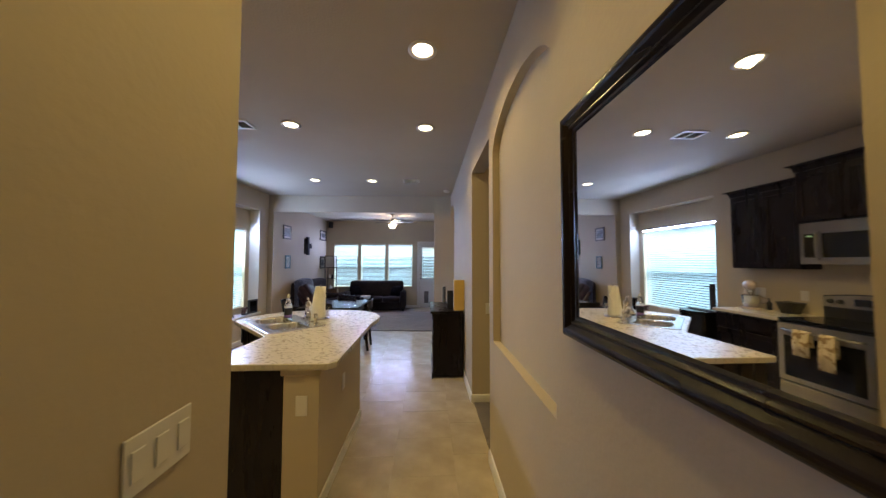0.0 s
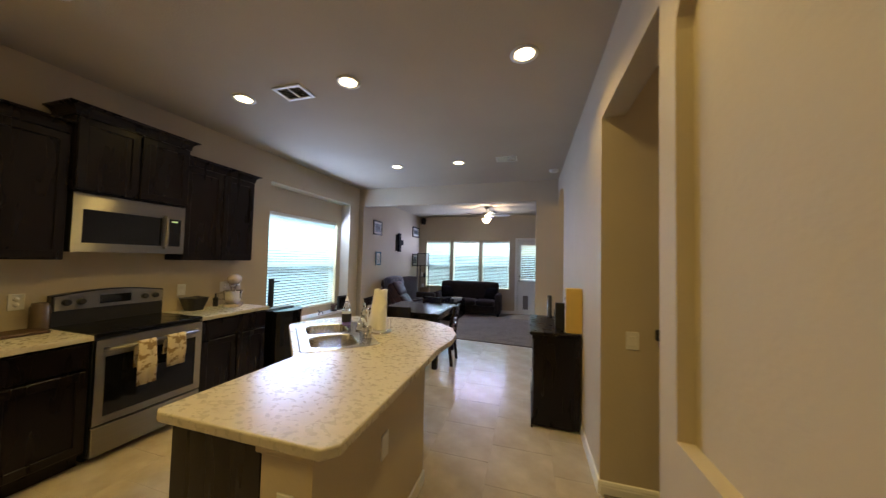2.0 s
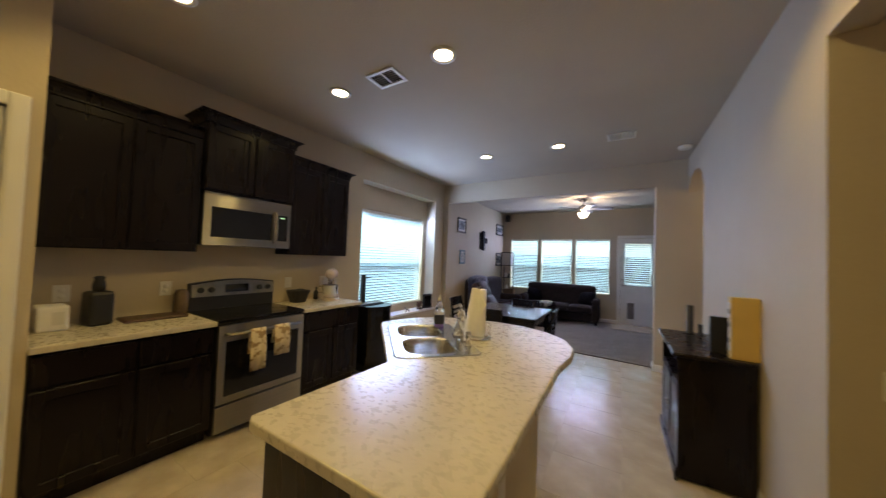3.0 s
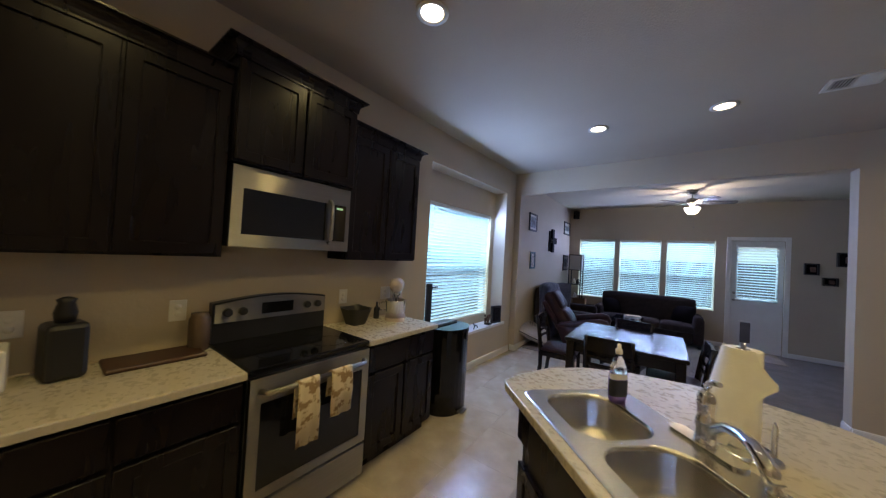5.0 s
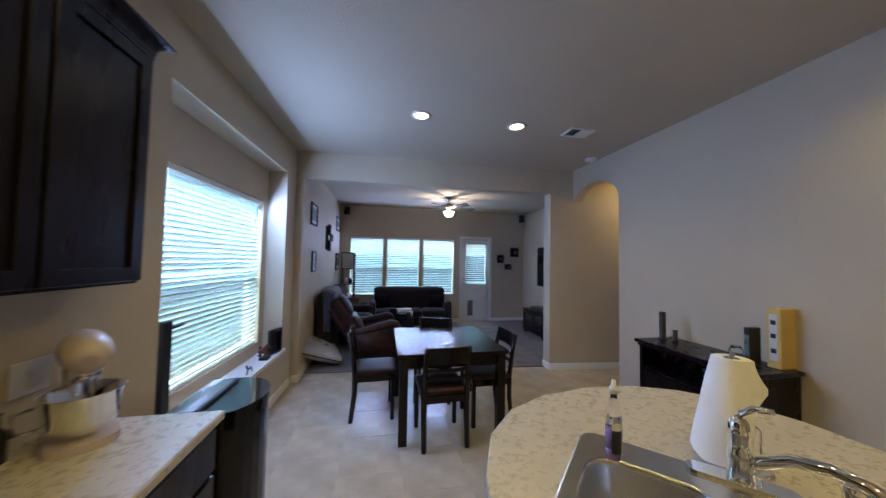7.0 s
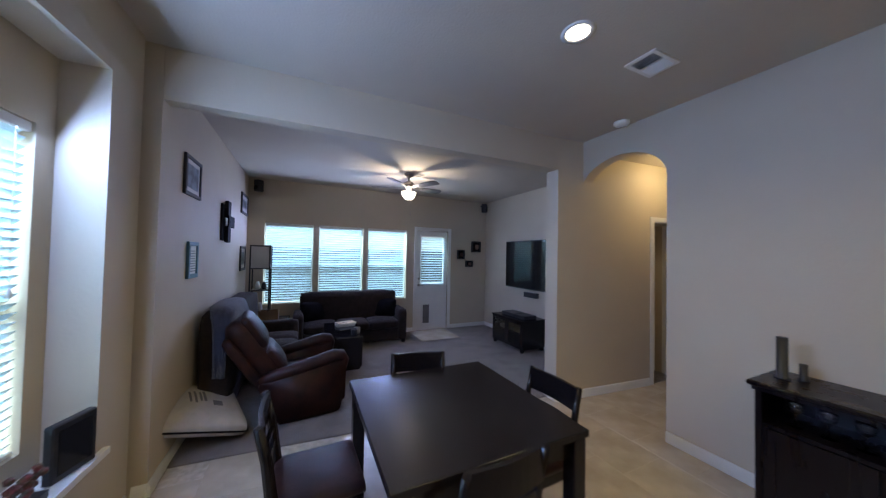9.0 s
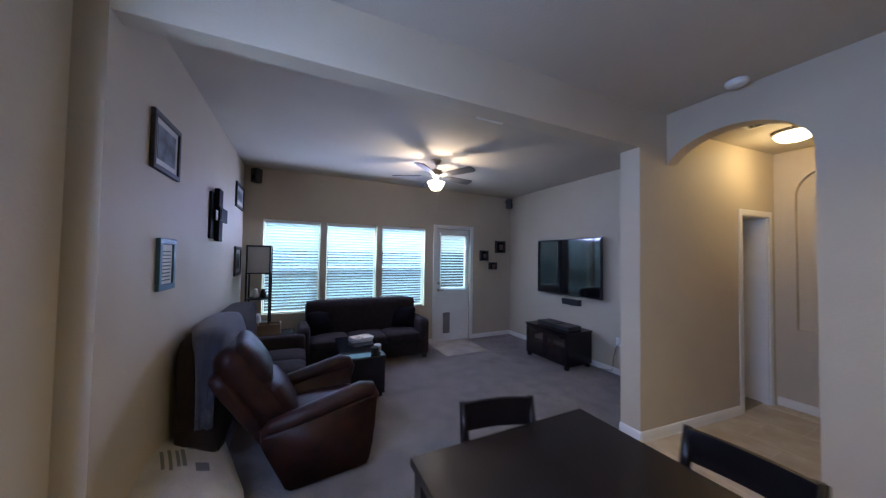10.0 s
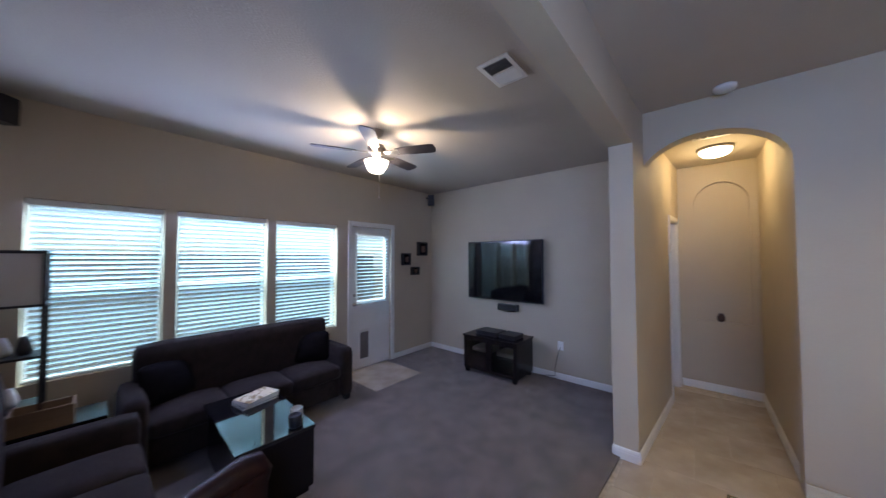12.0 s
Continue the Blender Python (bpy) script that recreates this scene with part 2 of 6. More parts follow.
def wallgrid(bm, holes, u0, u1, z0, z1, n0, n1, put):
    """A wall from u0 to u1 with rectangular holes (u0, u1, z0, z1), n0 to n1 thick; put(u, n, z) gives the place."""
    us = sorted({u0, u1, *(h[0] for h in holes), *(h[1] for h in holes)})
    zs = sorted({z0, z1, *(h[2] for h in holes), *(h[3] for h in holes)})
    us, zs = [u for u in us if u0 <= u <= u1], [z for z in zs if z0 <= z <= z1]
    solid = {}
    for i in range(len(us) - 1):
        for j in range(len(zs) - 1):
            u, z = (us[i] + us[i + 1]) / 2, (zs[j] + zs[j + 1]) / 2
            solid[i, j] = not any(h[0] < u < h[1] and h[2] < z < h[3] for h in holes)
    for (i, j), s in solid.items():
        if not s:
            continue
        a, b, c, d = us[i], us[i + 1], zs[j], zs[j + 1]

        def quad(*pts):
            bm.faces.new([bm.verts.new(put(*p)) for p in pts])
        quad((a, n0, c), (b, n0, c), (b, n0, d), (a, n0, d))
        quad((a, n1, c), (a, n1, d), (b, n1, d), (b, n1, c))
        if not solid.get((i - 1, j)):
            quad((a, n0, c), (a, n0, d), (a, n1, d), (a, n1, c))
        if not solid.get((i + 1, j)):
            quad((b, n0, c), (b, n1, c), (b, n1, d), (b, n0, d))
        if not solid.get((i, j - 1)):
            quad((a, n0, c), (a, n1, c), (b, n1, c), (b, n0, c))
        if not solid.get((i, j + 1)):
            quad((a, n0, d), (b, n0, d), (b, n1, d), (a, n1, d))
    bmesh.ops.remove_doubles(bm, verts=bm.verts[:], dist=0.0005)


def arch_fill(bm, u0, u1, zs, zt, ztop, n0, n1, put, n=20):
    """The piece of wall over a flat-elliptic arch, from the spring at zs, crown at zt, up to ztop."""
    um, half = (u0 + u1) / 2, (u1 - u0) / 2
    pts = [(um - half * math.cos(math.pi * k / n), zs + (zt - zs) * math.sin(math.pi * k / n)) for k in range(n + 1)]
    for (ua, za), (ub, zb) in zip(pts, pts[1:]):
        for quad in (((ua, n0, za), (ub, n0, zb), (ub, n0, ztop), (ua, n0, ztop)),
                     ((ua, n1, za), (ua, n1, ztop), (ub, n1, ztop), (ub, n1, zb)),
                     ((ua, n0, za), (ua, n1, za), (ub, n1, zb), (ub, n0, zb))):
            f = bm.faces.new([bm.verts.new(put(*p)) for p in quad])
            f.smooth = quad[0][1] != quad[1][1]


def ring(bm, u0, u1, z0, z1, r, n0, n1, put, bevel=0.0, bars=()):
    """One joined frame, r wide, with cross bars (z0, z1) between its sides."""
    cuts = [z0 + r, *[z for bar in bars for z in bar], z1 - r]
    wallgrid(bm, [(u0 + r, u1 - r, a, b) for a, b in zip(cuts[::2], cuts[1::2])], u0, u1, z0, z1, n0, n1, put)
    if bevel:
        sharp = [e for e in bm.edges if len(e.link_faces) == 2 and abs(e.link_faces[0].normal.dot(e.link_faces[1].normal)) < 0.5]
        bmesh.ops.bevel(bm, geom=sharp, offset=bevel, segments=1, affect="EDGES", clamp_overlap=True)


# left wall with the window recess, along local y
def put_left(u, n, z):
    return LW @ Vector((n, u, z))


REC = (2.74, 4.55, 0.50, 2.52)          # recess in the left wall: from, to, sill, head
WIN = (2.83, 4.44, 0.62, 2.15)          # window opening at the back of the recess
bm = bmesh.new()
wallgrid(bm, [REC], -0.6, 4.85, 0, CK + 0.1, -0.20, 0.0, put_left)
structure("wall_left", bm, PAINT, "beige painted wall with a deep window recess")
bm = bmesh.new()
wallgrid(bm, [WIN], 2.5, 4.8, 0.2, 2.8, -0.37, -0.202, put_left)
structure("wall_window_back", bm, PAINT)

# beam and stub walls between dining and living room
JX = 1.015                    # end of the partition beside the opening
bm = bmesh.new()
prism(bm, [(-2.375, 6.895), (JX, 6.825), (JX, 7.00), (-2.375, 7.00)], 2.55, CK + 0.1)
structure("wall_beam", bm, PAINT, "beige dropped beam between dining area and living room")
sbox("wall_stub_left", (-2.62, -2.375, 6.89, 7.00, 0, CK + 0.1), PAINT)
bm = bmesh.new()
wallgrid(bm, [(2.51, 3.01, -1, 2.06)], JX, 4.0, 0, CK + 0.1, 6.82, 7.00, lambda u, n, z: (u, n - 0.093 * (u - 1.07) if n < 6.9 else n, z))
structure("wall_partition", bm, PAINT)

# right-hand wall with niche, doorway and arch
NICHE, DOORW, ARCH = (1.55, 2.62, 0.93, 2.28), (2.75, 3.68, 0, 2.48), (5.92, 6.80, 0, 2.32)


def put_right(u, n, z):
    return Vector((n, u, z))


bm = bmesh.new()
wallgrid(bm, [(NICHE[0], NICHE[1], NICHE[2], 2.60), (DOORW[0], DOORW[1], -1, DOORW[3]), (ARCH[0], 6.9, -1, 2.70)],
         -1.6, 6.82, 0, CK + 0.1, RX, RX + 0.14, put_right)
arch_fill(bm, NICHE[0], NICHE[1], NICHE[3], 2.52, 2.60, RX, RX + 0.14, put_right)
arch_fill(bm, ARCH[0], 6.82, ARCH[3], 2.63, 2.70, RX, RX + 0.14, put_right)
structure("wall_right", bm, PAINT, "beige painted wall with an arched niche, a doorway and an archway")
sbox("niche_back", (RX + 0.05, RX + 0.13, NICHE[0] - 0.02, NICHE[1] + 0.02, NICHE[2] - 0.02, 2.62), PAINT)

# passage behind the doorway
sbox("wall_passage", (RX + 0.14, 3.2, DOORW[1], DOORW[1] + 0.12, 0, CK), PAINT)
sbox("wall_passage_near", (RX + 0.14, 3.2, 1.2, 1.32, 0, CK), PAINT)
sbox("wall_passage_end", (3.2, 3.32, 1.2, DOORW[1] + 0.12, 0, CK), PAINT)
# hall behind the arch
sbox("wall_hall_right", (RX + 0.14, 3.17, ARCH[0] - 0.14, ARCH[0] - 0.02, 0, CK), PAINT)
bm = bmesh.new()
HE = 3.13
wallgrid(bm, [(5.97, 6.47, 0.84, 2.56)], ARCH[0] - 0.02, 6.82, 0, CK, HE, HE + 0.12, put_right)
arch_fill(bm, 5.97, 6.47, 2.27, 2.54, 2.56, HE, HE + 0.12, put_right)
structure("wall_hall_end", bm, PAINT)
sbox("hall_niche_back", (HE + 0.06, HE + 0.10, 5.90, 6.55, 0.80, 2.60), PAINT)
sbox("hall_ceiling", (RX + 0.14, HE, ARCH[0] - 0.02, 6.82, 2.77, 2.85), CEIL)
sbox("wall_bedroom", (2.41, 4.2, 8.4, 8.5, 0, CK), PAINT)
sbox("wall_bedroom_side", (4.0, 4.12, 7.0, 8.4, 0, CK), PAINT)
sbox("bedroom_ceiling", (2.41, 4.2, 7.0, 8.5, 2.77, 2.85), CEIL)

# living room
W1, W2, W3 = (-2.13, -1.37, 0.69, 2.07), (-1.28, -0.50, 0.69, 2.07), (-0.41, 0.37, 0.69, 2.07)
DOOR = (0.60, 1.30, -1, 2.08)
bm = bmesh.new()
wallgrid(bm, [W1, W2, W3, DOOR], LX - 0.15, 2.41, 0, CK, FY, FY + 0.16, lambda u, n, z: (u, n, z))
structure("wall_far", bm, PAINT, "beige wall with three windows and a half-glazed door")
sbox("wall_living_left", (LX - 0.15, LX, 7.0, FY, 0, CK), PAINT)
sbox("wall_living_right", (2.26, 2.41, 7.0, FY, 0, CK), PAINT)
sbox("ceiling_living", (LX - 0.15, 2.41, 7.0, FY + 0.16, CL, CL + 0.09), CEIL, "beige textured ceiling")
sbox("ceiling", (-3.1, 3.4, -1.7, 7.0, CK, CK + 0.12), CEIL, "beige textured ceiling with recessed lights")

# hallway left wall and closing walls
HX, HY = 0.305, 1.385
sbox("wall_hallway_left", (HX - 0.13, HX, -1.6, HY, 0, CK), PAINT, "tan painted wall end beside the hallway")
bm = bmesh.new()
box(bm, -2.9, 1.5, -1.72, -1.6, 0, CK)
structure("wall_behind", bm, PAINT)
sbox("wall_kitchen_near", (-2.02, HX - 0.13, 0.3, 0.42, 0, CK), PAINT)
PX, PY = -2.03, 1.985
bm = bmesh.new()
wallgrid(bm, [(1.10, 1.87, -1, 2.13)], 0.3, PY, 0, CK, PX - 0.13, PX, put_right)
structure("wall_pantry", bm, PAINT)
sbox("wall_pantry_side", (-2.75, PX - 0.13, PY - 0.12, PY, 0, CK), PAINT)

# floors
sbox("floor_base", (-3.0, 4.2, -1.8, 7.2, -0.12, -0.002), GROUT)
bm = bmesh.new()
prism(bm, [(LX - 0.15, 7.18), (1.05, 6.95), (2.41, 6.95), (2.41, FY + 0.16), (LX - 0.15, FY + 0.16)], -0.1, 0.012)
structure("floor_living", bm, CARPET, "brown-grey carpet")
sbox("floor_passage", (RX + 0.02, 3.3, 1.2, DOORW[1], -0.005, 0.012), CARPET, "brown-grey carpet in the passage")
sbox("floor_bedroom", (2.42, 4.2, 6.70, 8.4, -0.1, 0.010), CARPET)
sbox("ground", (-40, 40, -40, 60, -0.5, -0.3), GRAVEL, "outdoor ground")


# baseboards: a tall board with a rounded top
def baseboard(a, b, side):
    """From a to b (x, y), standing on the side towards which side points."""
    a, b, side = Vector((*a, 0)), Vector((*b, 0)), Vector((*side, 0))
    bm = bmesh.new()
    prof = [(0, 0), (0.014, 0), (0.014, 0.055), (0.012, 0.062), (0.012, 0.07), (0.007, 0.085), (0, 0.09)]
    ra, rb = [[bm.verts.new(p + side * n + Vector((0, 0, z))) for n, z in prof] for p in (a, b)]
    for k in range(len(prof)):
        k2 = (k + 1) % len(prof)
        bm.faces.new((ra[k], ra[k2], rb[k2], rb[k]))
    bm.faces.new(ra[::-1])
    bm.faces.new(rb)
    structure("baseboard", bm, TRIM)


g = 0.0
for a, b, s in [((RX, -1.6), (RX, DOORW[0]), (-1, 0)), ((RX, DOORW[1]), (RX, ARCH[0]), (-1, 0)),
                ((RX, DOORW[1]), (3.2, DOORW[1]), (0, -1)),
                ((JX, 6.822), (2.44, 6.692), (0, -1)), ((JX, 6.82), (JX, 7.0), (-1, 0)), ((JX, 7.0), (2.26, 7.0), (0, 1)),
                ((HE, 5.9), (HE, 6.62), (-1, 0)), ((RX, ARCH[0] - 0.02), (HE, ARCH[0] - 0.02), (0, 1)),
                ((2.26, 7.0), (2.26, FY), (-1, 0)), ((LX, 7.0), (LX, FY), (1, 0)), ((LX, FY), (0.53, FY), (0, -1)), ((1.37, FY), (2.26, FY), (0, -1)),
                ((-2.375, 6.89), (-2.375, 7.0), (1, 0)), ((-2.45, 6.89), (-2.375, 6.89), (0, -1)),
                ((HX, -1.6), (HX, HY), (1, 0)), ((HX - 0.13, HY), (HX, HY), (0, 1)), ((PX, 1.94), (PX, PY), (1, 0))]:
    baseboard(a, b, s)
pa, pb = put_left(2.3, 0, 0), put_left(4.83, 0, 0)
baseboard((pa.x, pa.y), (pb.x, pb.y), (1, 0.035))


# ---- lights in the ceiling ----
def can_light(x, y):
    t = thing("recessed_light", pose(x, y, CK), "round white recessed ceiling light, switched on", "ceiling light", "recessed lights")
    bm = bmesh.new()
    lathe(bm, [(0.068, -0.001), (0.092, -0.001), (0.096, -0.006), (0.070, -0.010), (0.066, -0.004)], 28, cap=False)
    part("trim_ring", bm, TRIM, t)
    bm = bmesh.new()
    lathe(bm, [(0.001, -0.006), (0.067, -0.003)], 24, cap=False)
    part("lens", bm, CANGLOW, t, "glowing warm white lens")
    bulb("can_lamp", (x, y, CK - 0.02), 0.03, 30, WARM, spot=140)


# the last three are unseen, added to brighten the hallway and pantry side
for x, y in [(-1.587, 3.506), (-0.51, 3.508), (0.855, 3.511), (-1.053, 5.615), (-0.089, 5.62), (0.849, 2.364), (-0.416, 2.353),
             (-1.587, 2.353), (0.849, 0.9), (-0.416, 1.15), (-1.587, 1.15)]:
    can_light(x, y)


# ---- windows and blinds ----
def blind_window(name, m, w, h, frame_depth=0.10, slat=0.050, open_deg=28, label="", mullion=True):
    """A window with its frame and a slatted blind; local x across, y outwards, z up from the sill of the opening."""
    t = thing(name, m, label, "window", "windows with blinds")
    bm = bmesh.new()
    ring(bm, 0, w, 0, h, 0.022, 0.09, 0.14, lambda u, n, z: (u, n, z), 0.004, [(h * 0.48, h * 0.48 + 0.035)] if mullion else ())
    part("window_frame", bm, TRIM, t, "white window frame")
    boxpart("pane", (0.022, w - 0.022, 0.112, 0.116, 0.022, h - 0.022), GLASS, t).visible_shadow = False
    boxpart("headrail", (0.006, w - 0.006, 0.005, 0.05, h - 0.05, h - 0.004), WHITE, t, "white blind headrail", bevel=0.004)
    boxpart("bottom_rail", (0.01, w - 0.01, 0.010, 0.045, 0.006, 0.022), WHITE, t, bevel=0.004)
    n = int((h - 0.09) / 0.041)
    me = None
    for k in range(n):
        z = 0.045 + k * (h - 0.10) / (n - 1)
        if me is None:
            bm = bmesh.new()
            box(bm, 0.026, w - 0.026, -slat / 2, slat / 2, -0.0012, 0.0012)
            s = part("slat", bm, SLATM, t)
            me = s.data
        else:
            s = new("slat", me)
            s.parent = t
        s.matrix_basis = pose(0, 0.030, z, -open_deg, 0, 0)
    for x in (0.14 * w, 0.86 * w):
        bm = bmesh.new()
        tube(bm, [(x, 0.002, 0.02), (x, 0.002, h - 0.04)], 0.0012, 4)
        part("ladder_cord", bm, WHITE, t)
    bm = bmesh.new()
    tube(bm, [(w - 0.1, -0.004, h - 0.05), (w - 0.098, -0.006, h * 0.5)], 0.0015, 5)
    lathe(bm, [(0.004, 0), (0.010, 0.005), (0.008, 0.03), (0.003, 0.045)], 8, pose(w - 0.098, -0.006, h * 0.5 - 0.045))
    part("pull_cord", bm, WHITE, t)
    return t


for i, W in enumerate((W1, W2, W3)):
    blind_window("window_living", pose(W[0], FY + 0.01, W[2]), W[1] - W[0], W[3] - W[2], label="single-hung window with lowered white slatted blind in the living room wall")
# kitchen window: local x along the wall, y outwards
kw = LW @ Matrix(((0, -1, 0, -0.205), (1, 0, 0, WIN[0]), (0, 0, 1, WIN[2]), (0, 0, 0, 1)))
blind_window("window_dining", kw, WIN[1] - WIN[0], WIN[3] - WIN[2], open_deg=42, label="wide window with lowered white slatted blind in a deep recess")
boxpart("sill_board", (-0.20, 0.03, REC[0] - 0.05, REC[1] + 0.06, REC[2] - 0.03, REC[2] + 0.004), TRIM, m=LW)
bpy.data.objects["sill_board"].name = "window_sill"
tagged(bpy.data.objects["window_sill"], "white painted window seat board under the dining window", kind="structure")

# daylight: the sky above, standing in outside each window, and its share inside the opening's head
for W in (W1, W2, W3):
    cx = (W[0] + W[1]) / 2
    area("sky_light", look((cx, FY + 0.85, W[3] + 0.75), (cx, FY + 0.1, W[2] + 0.7)), W[1] - W[0], 0.9, 175, SKYL)
    area("window_daylight", pose(cx, FY - 0.006, W[3] - 0.012, -68, 0, 0), W[1] - W[0] - 0.04, 0.016, 14 if W is W1 else 24, DAYL)
WM = (WIN[0] + WIN[1]) / 2
area("sky_light", look(LW @ Vector((-1.15, WM, WIN[3] + 0.8)), LW @ Vector((-0.25, WM, WIN[2] + 0.7))), WIN[1] - WIN[0], 0.9, 580, SKYL)
area("window_daylight", LW @ pose(-0.190, WM, WIN[3] - 0.012, 0, -68, 0) @ pose(0, 0, 0, 0, 0, 90), WIN[1] - WIN[0] - 0.04, 0.016, 90, DAY)
# the neighbouring fence, board by board where windows face it
t = thing("yard_fence", pose(0, 0, -0.3), "weathered wooden board fence in the yard outside the windows", "fence")
me = None
for k in range(90):
    if me is None:
        bm = bmesh.new()
        box(bm, 0.004, 0.14, 0, 0.02, 0, 2.0)
        s_ = part("board", bm, FENCE, t)
        me = s_.data
    else:
        s_ = new("board", me)
        s_.parent = t
    s_.matrix_basis = pose(-3.2 + 0.145 * k, FY + 3.2, 0) if k < 45 else pose(-6.0, 2.6 + 0.145 * (k - 45), 0, 0, 0, 90)

# ---- exterior door ----
def exterior_door():
    w = DOOR[1] - DOOR[0]
    t = thing("back_door", pose(DOOR[0], FY, 0), "white half-glazed exterior door with a small blind and a pet door, closed", "door")
    bm = bmesh.new()
    wallgrid(bm, [(0.09, w - 0.09, 0.99, 1.95)], 0.004, w - 0.004, 0.015, 2.075, 0.03, 0.075, lambda u, n, z: (u, n, z))
    part("door_leaf", bm, TRIM, t)
    bm = bmesh.new()
    for d in ((0.07, 0.10, 0.018, 0.03, 0.96, 1.98), (w - 0.10, w - 0.07, 0.018, 0.03, 0.96, 1.98), (0.10, w - 0.10, 0.018, 0.03, 0.96, 0.99), (0.10, w - 0.10, 0.018, 0.03, 1.95, 1.98)):
        box(bm, *d, bevel=0.004)
    part("glass_moulding", bm, TRIM, t)
    boxpart("pane", (0.09, w - 0.09, 0.05, 0.055, 0.99, 1.95), GLASS, t).visible_shadow = False
    boxpart("pet_door_frame", (0.13, 0.32, 0.02, 0.031, 0.13, 0.56), TRIM, t, bevel=0.004)
    boxpart("pet_door_flap", (0.155, 0.295, 0.014, 0.021, 0.155, 0.535), material("pet_flap", (0.16, 0.14, 0.13), 0.5, var=0.1), t, "grey-brown pet door flap", bevel=0.003)
    bm = bmesh.new()
    lathe(bm, [(0.028, 0), (0.028, 0.006), (0.010, 0.012), (0.010, 0.04)], 14, pose(0.055, 0.03, 0.95, 90))
    box(bm, 0.045, 0.15, -0.022, -0.010, 0.942, 0.958, bevel=0.004)
    lathe(bm, [(0.026, 0), (0.026, 0.012), (0.02, 0.02)], 14, pose(0.055, 0.03, 1.08, 90))
    part("handle", bm, NICKEL, t, "dark lever handle and deadbolt")
    n = 20
    b = boxpart("blind_headrail", (0.06, w - 0.06, -0.03, 0.016, 1.96, 2.0), WHITE, t, bevel=0.003)
    me = None
    for k in range(n):
        z = 0.96 + k * 1.0 / n
        if me is None:
            bm = bmesh.new()
            box(bm, 0.075, w - 0.075, -0.022, 0.022, -0.001, 0.001)
            s = part("slat", bm, SLATM, t)
            me = s.data
        else:
            s = new("slat", me)
            s.parent = t
        s.matrix_basis = pose(0, -0.008, z, -22)
    bm = bmesh.new()
    for d in ((-0.07, 0.0, -0.016, 0.001, 0, 2.15), (w, w + 0.07, -0.016, 0.001, 0, 2.15), (0, w, -0.016, 0.001, 2.08, 2.15)):
        box(bm, *d, bevel=0.005)
    part("casing", bm, TRIM, t)
    boxpart("threshold", (0, w, 0.0, 0.12, 0.0, 0.02), NICKEL, t)


exterior_door()
area("sky_light", look(((DOOR[0] + DOOR[1]) / 2, FY + 0.8, 2.7), ((DOOR[0] + DOOR[1]) / 2, FY + 0.05, 1.5)), 0.5, 0.8, 100, SKYL)
sbox("entry_tile", (0.45, 1.22, 9.42, FY, 0.012, 0.016), TILE, "beige entry tile set in the carpet by the back door")


# ---- cabinets ----
def door_panel(name, y0, y1, z0, z1, x, parent, mat=WOOD, lab=""):
    """A shaker door facing +x: a frame with a recessed flat panel."""
    bm = bmesh.new()
    r, d = 0.055, 0.020
    ring(bm, y0, y1, z0, z1, r, x, x + d, put_right, 0.003)
    door = part(name, bm, mat, parent, lab)
    boxpart("panel", (x, x + d - 0.011, y0 + r, y1 - r, z0 + r, z1 - r), mat, door)
    return door


def crown(bm, x, y0, y1, z, depth, d=0.055, hgt=0.07):
    rows = [(0.004, -0.02), (0.012, -0.02), (0.012, -0.008)] + [(0.014 + (d - 0.014) * (1 - math.cos(math.pi / 2 * k / 6)), hgt * 0.75 * math.sin(math.pi / 2 * k / 6)) for k in range(7)]
    rows += [(d + 0.006, hgt * 0.78), (d + 0.006, hgt - 0.006), (d - 0.004, hgt - 0.02)]
    rings = [[bm.verts.new(p) for p in ((x - depth, y0 - a, z + b), (x + a, y0 - a, z + b), (x + a, y1 + a, z + b), (x - depth, y1 + a, z + b))] for a, b in rows]
    for p, q in zip(rings, rings[1:]):
        for k in range(4):
            bm.faces.new((p[k], p[(k + 1) % 4], q[(k + 1) % 4], q[k]))
    bm.faces.new(rings[0][::-1])
    bm.faces.new(rings[-1])


def upper_cabinet(y0, y1, z0, z1, doors, x=-2.365, depth=0.27):
    t = thing("wall_cabinet", pose(x, y0, z0), "espresso-stained wall cabinet with shaker doors and crown moulding", "cabinet", "wall cabinets")
    h, w = z1 - z0, y1 - y0
    boxpart("body", (-depth, 0, 0, w, 0, h), WOOD, t)
    bm = bmesh.new()
    crown(bm, 0, 0, w, h, depth)
    part("crown_moulding", bm, WOOD, t)
    for k in range(doors):
        a, b = w * k / doors + 0.006, w * (k + 1) / doors - 0.006
        door_panel("door", a, b, 0.012, h - 0.03, 0.0, t)


upper_cabinet(1.99, 2.80, 1.425, 2.375, 2)
upper_cabinet(2.80, 3.56, 1.94, 2.52, 2, x=-2.31, depth=0.32)
upper_cabinet(3.56, 4.33, 1.425, 2.395, 2)


def base_cabinet(y0, y1, doors, drawers, x=-2.03, depth=0.60, top=0.865, xb=None):
    t = thing("base_cabinet", pose(x, y0, 0), "espresso-stained base cabinet with shaker doors below a drawer row", "cabinet", "base cabinets")
    w = y1 - y0
    bm = bmesh.new()
    box(bm, -depth, 0, 0, w, 0.10, top)
    box(bm, -depth, -0.07, 0.0, w, 0, 0.10)
    part("body", bm, WOOD, t)
    for k in range(doors):
        a, b = w * k / doors + 0.008, w * (k + 1) / doors - 0.008
        door_panel("door", a, b, 0.12, 0.665, 0.0, t)
    for k in range(drawers):
        a, b = w * k / drawers + 0.008, w * (k + 1) / drawers - 0.008
        boxpart("drawer_front", (0, 0.02, a, b, 0.685, 0.85), WOOD, t, bevel=0.004)


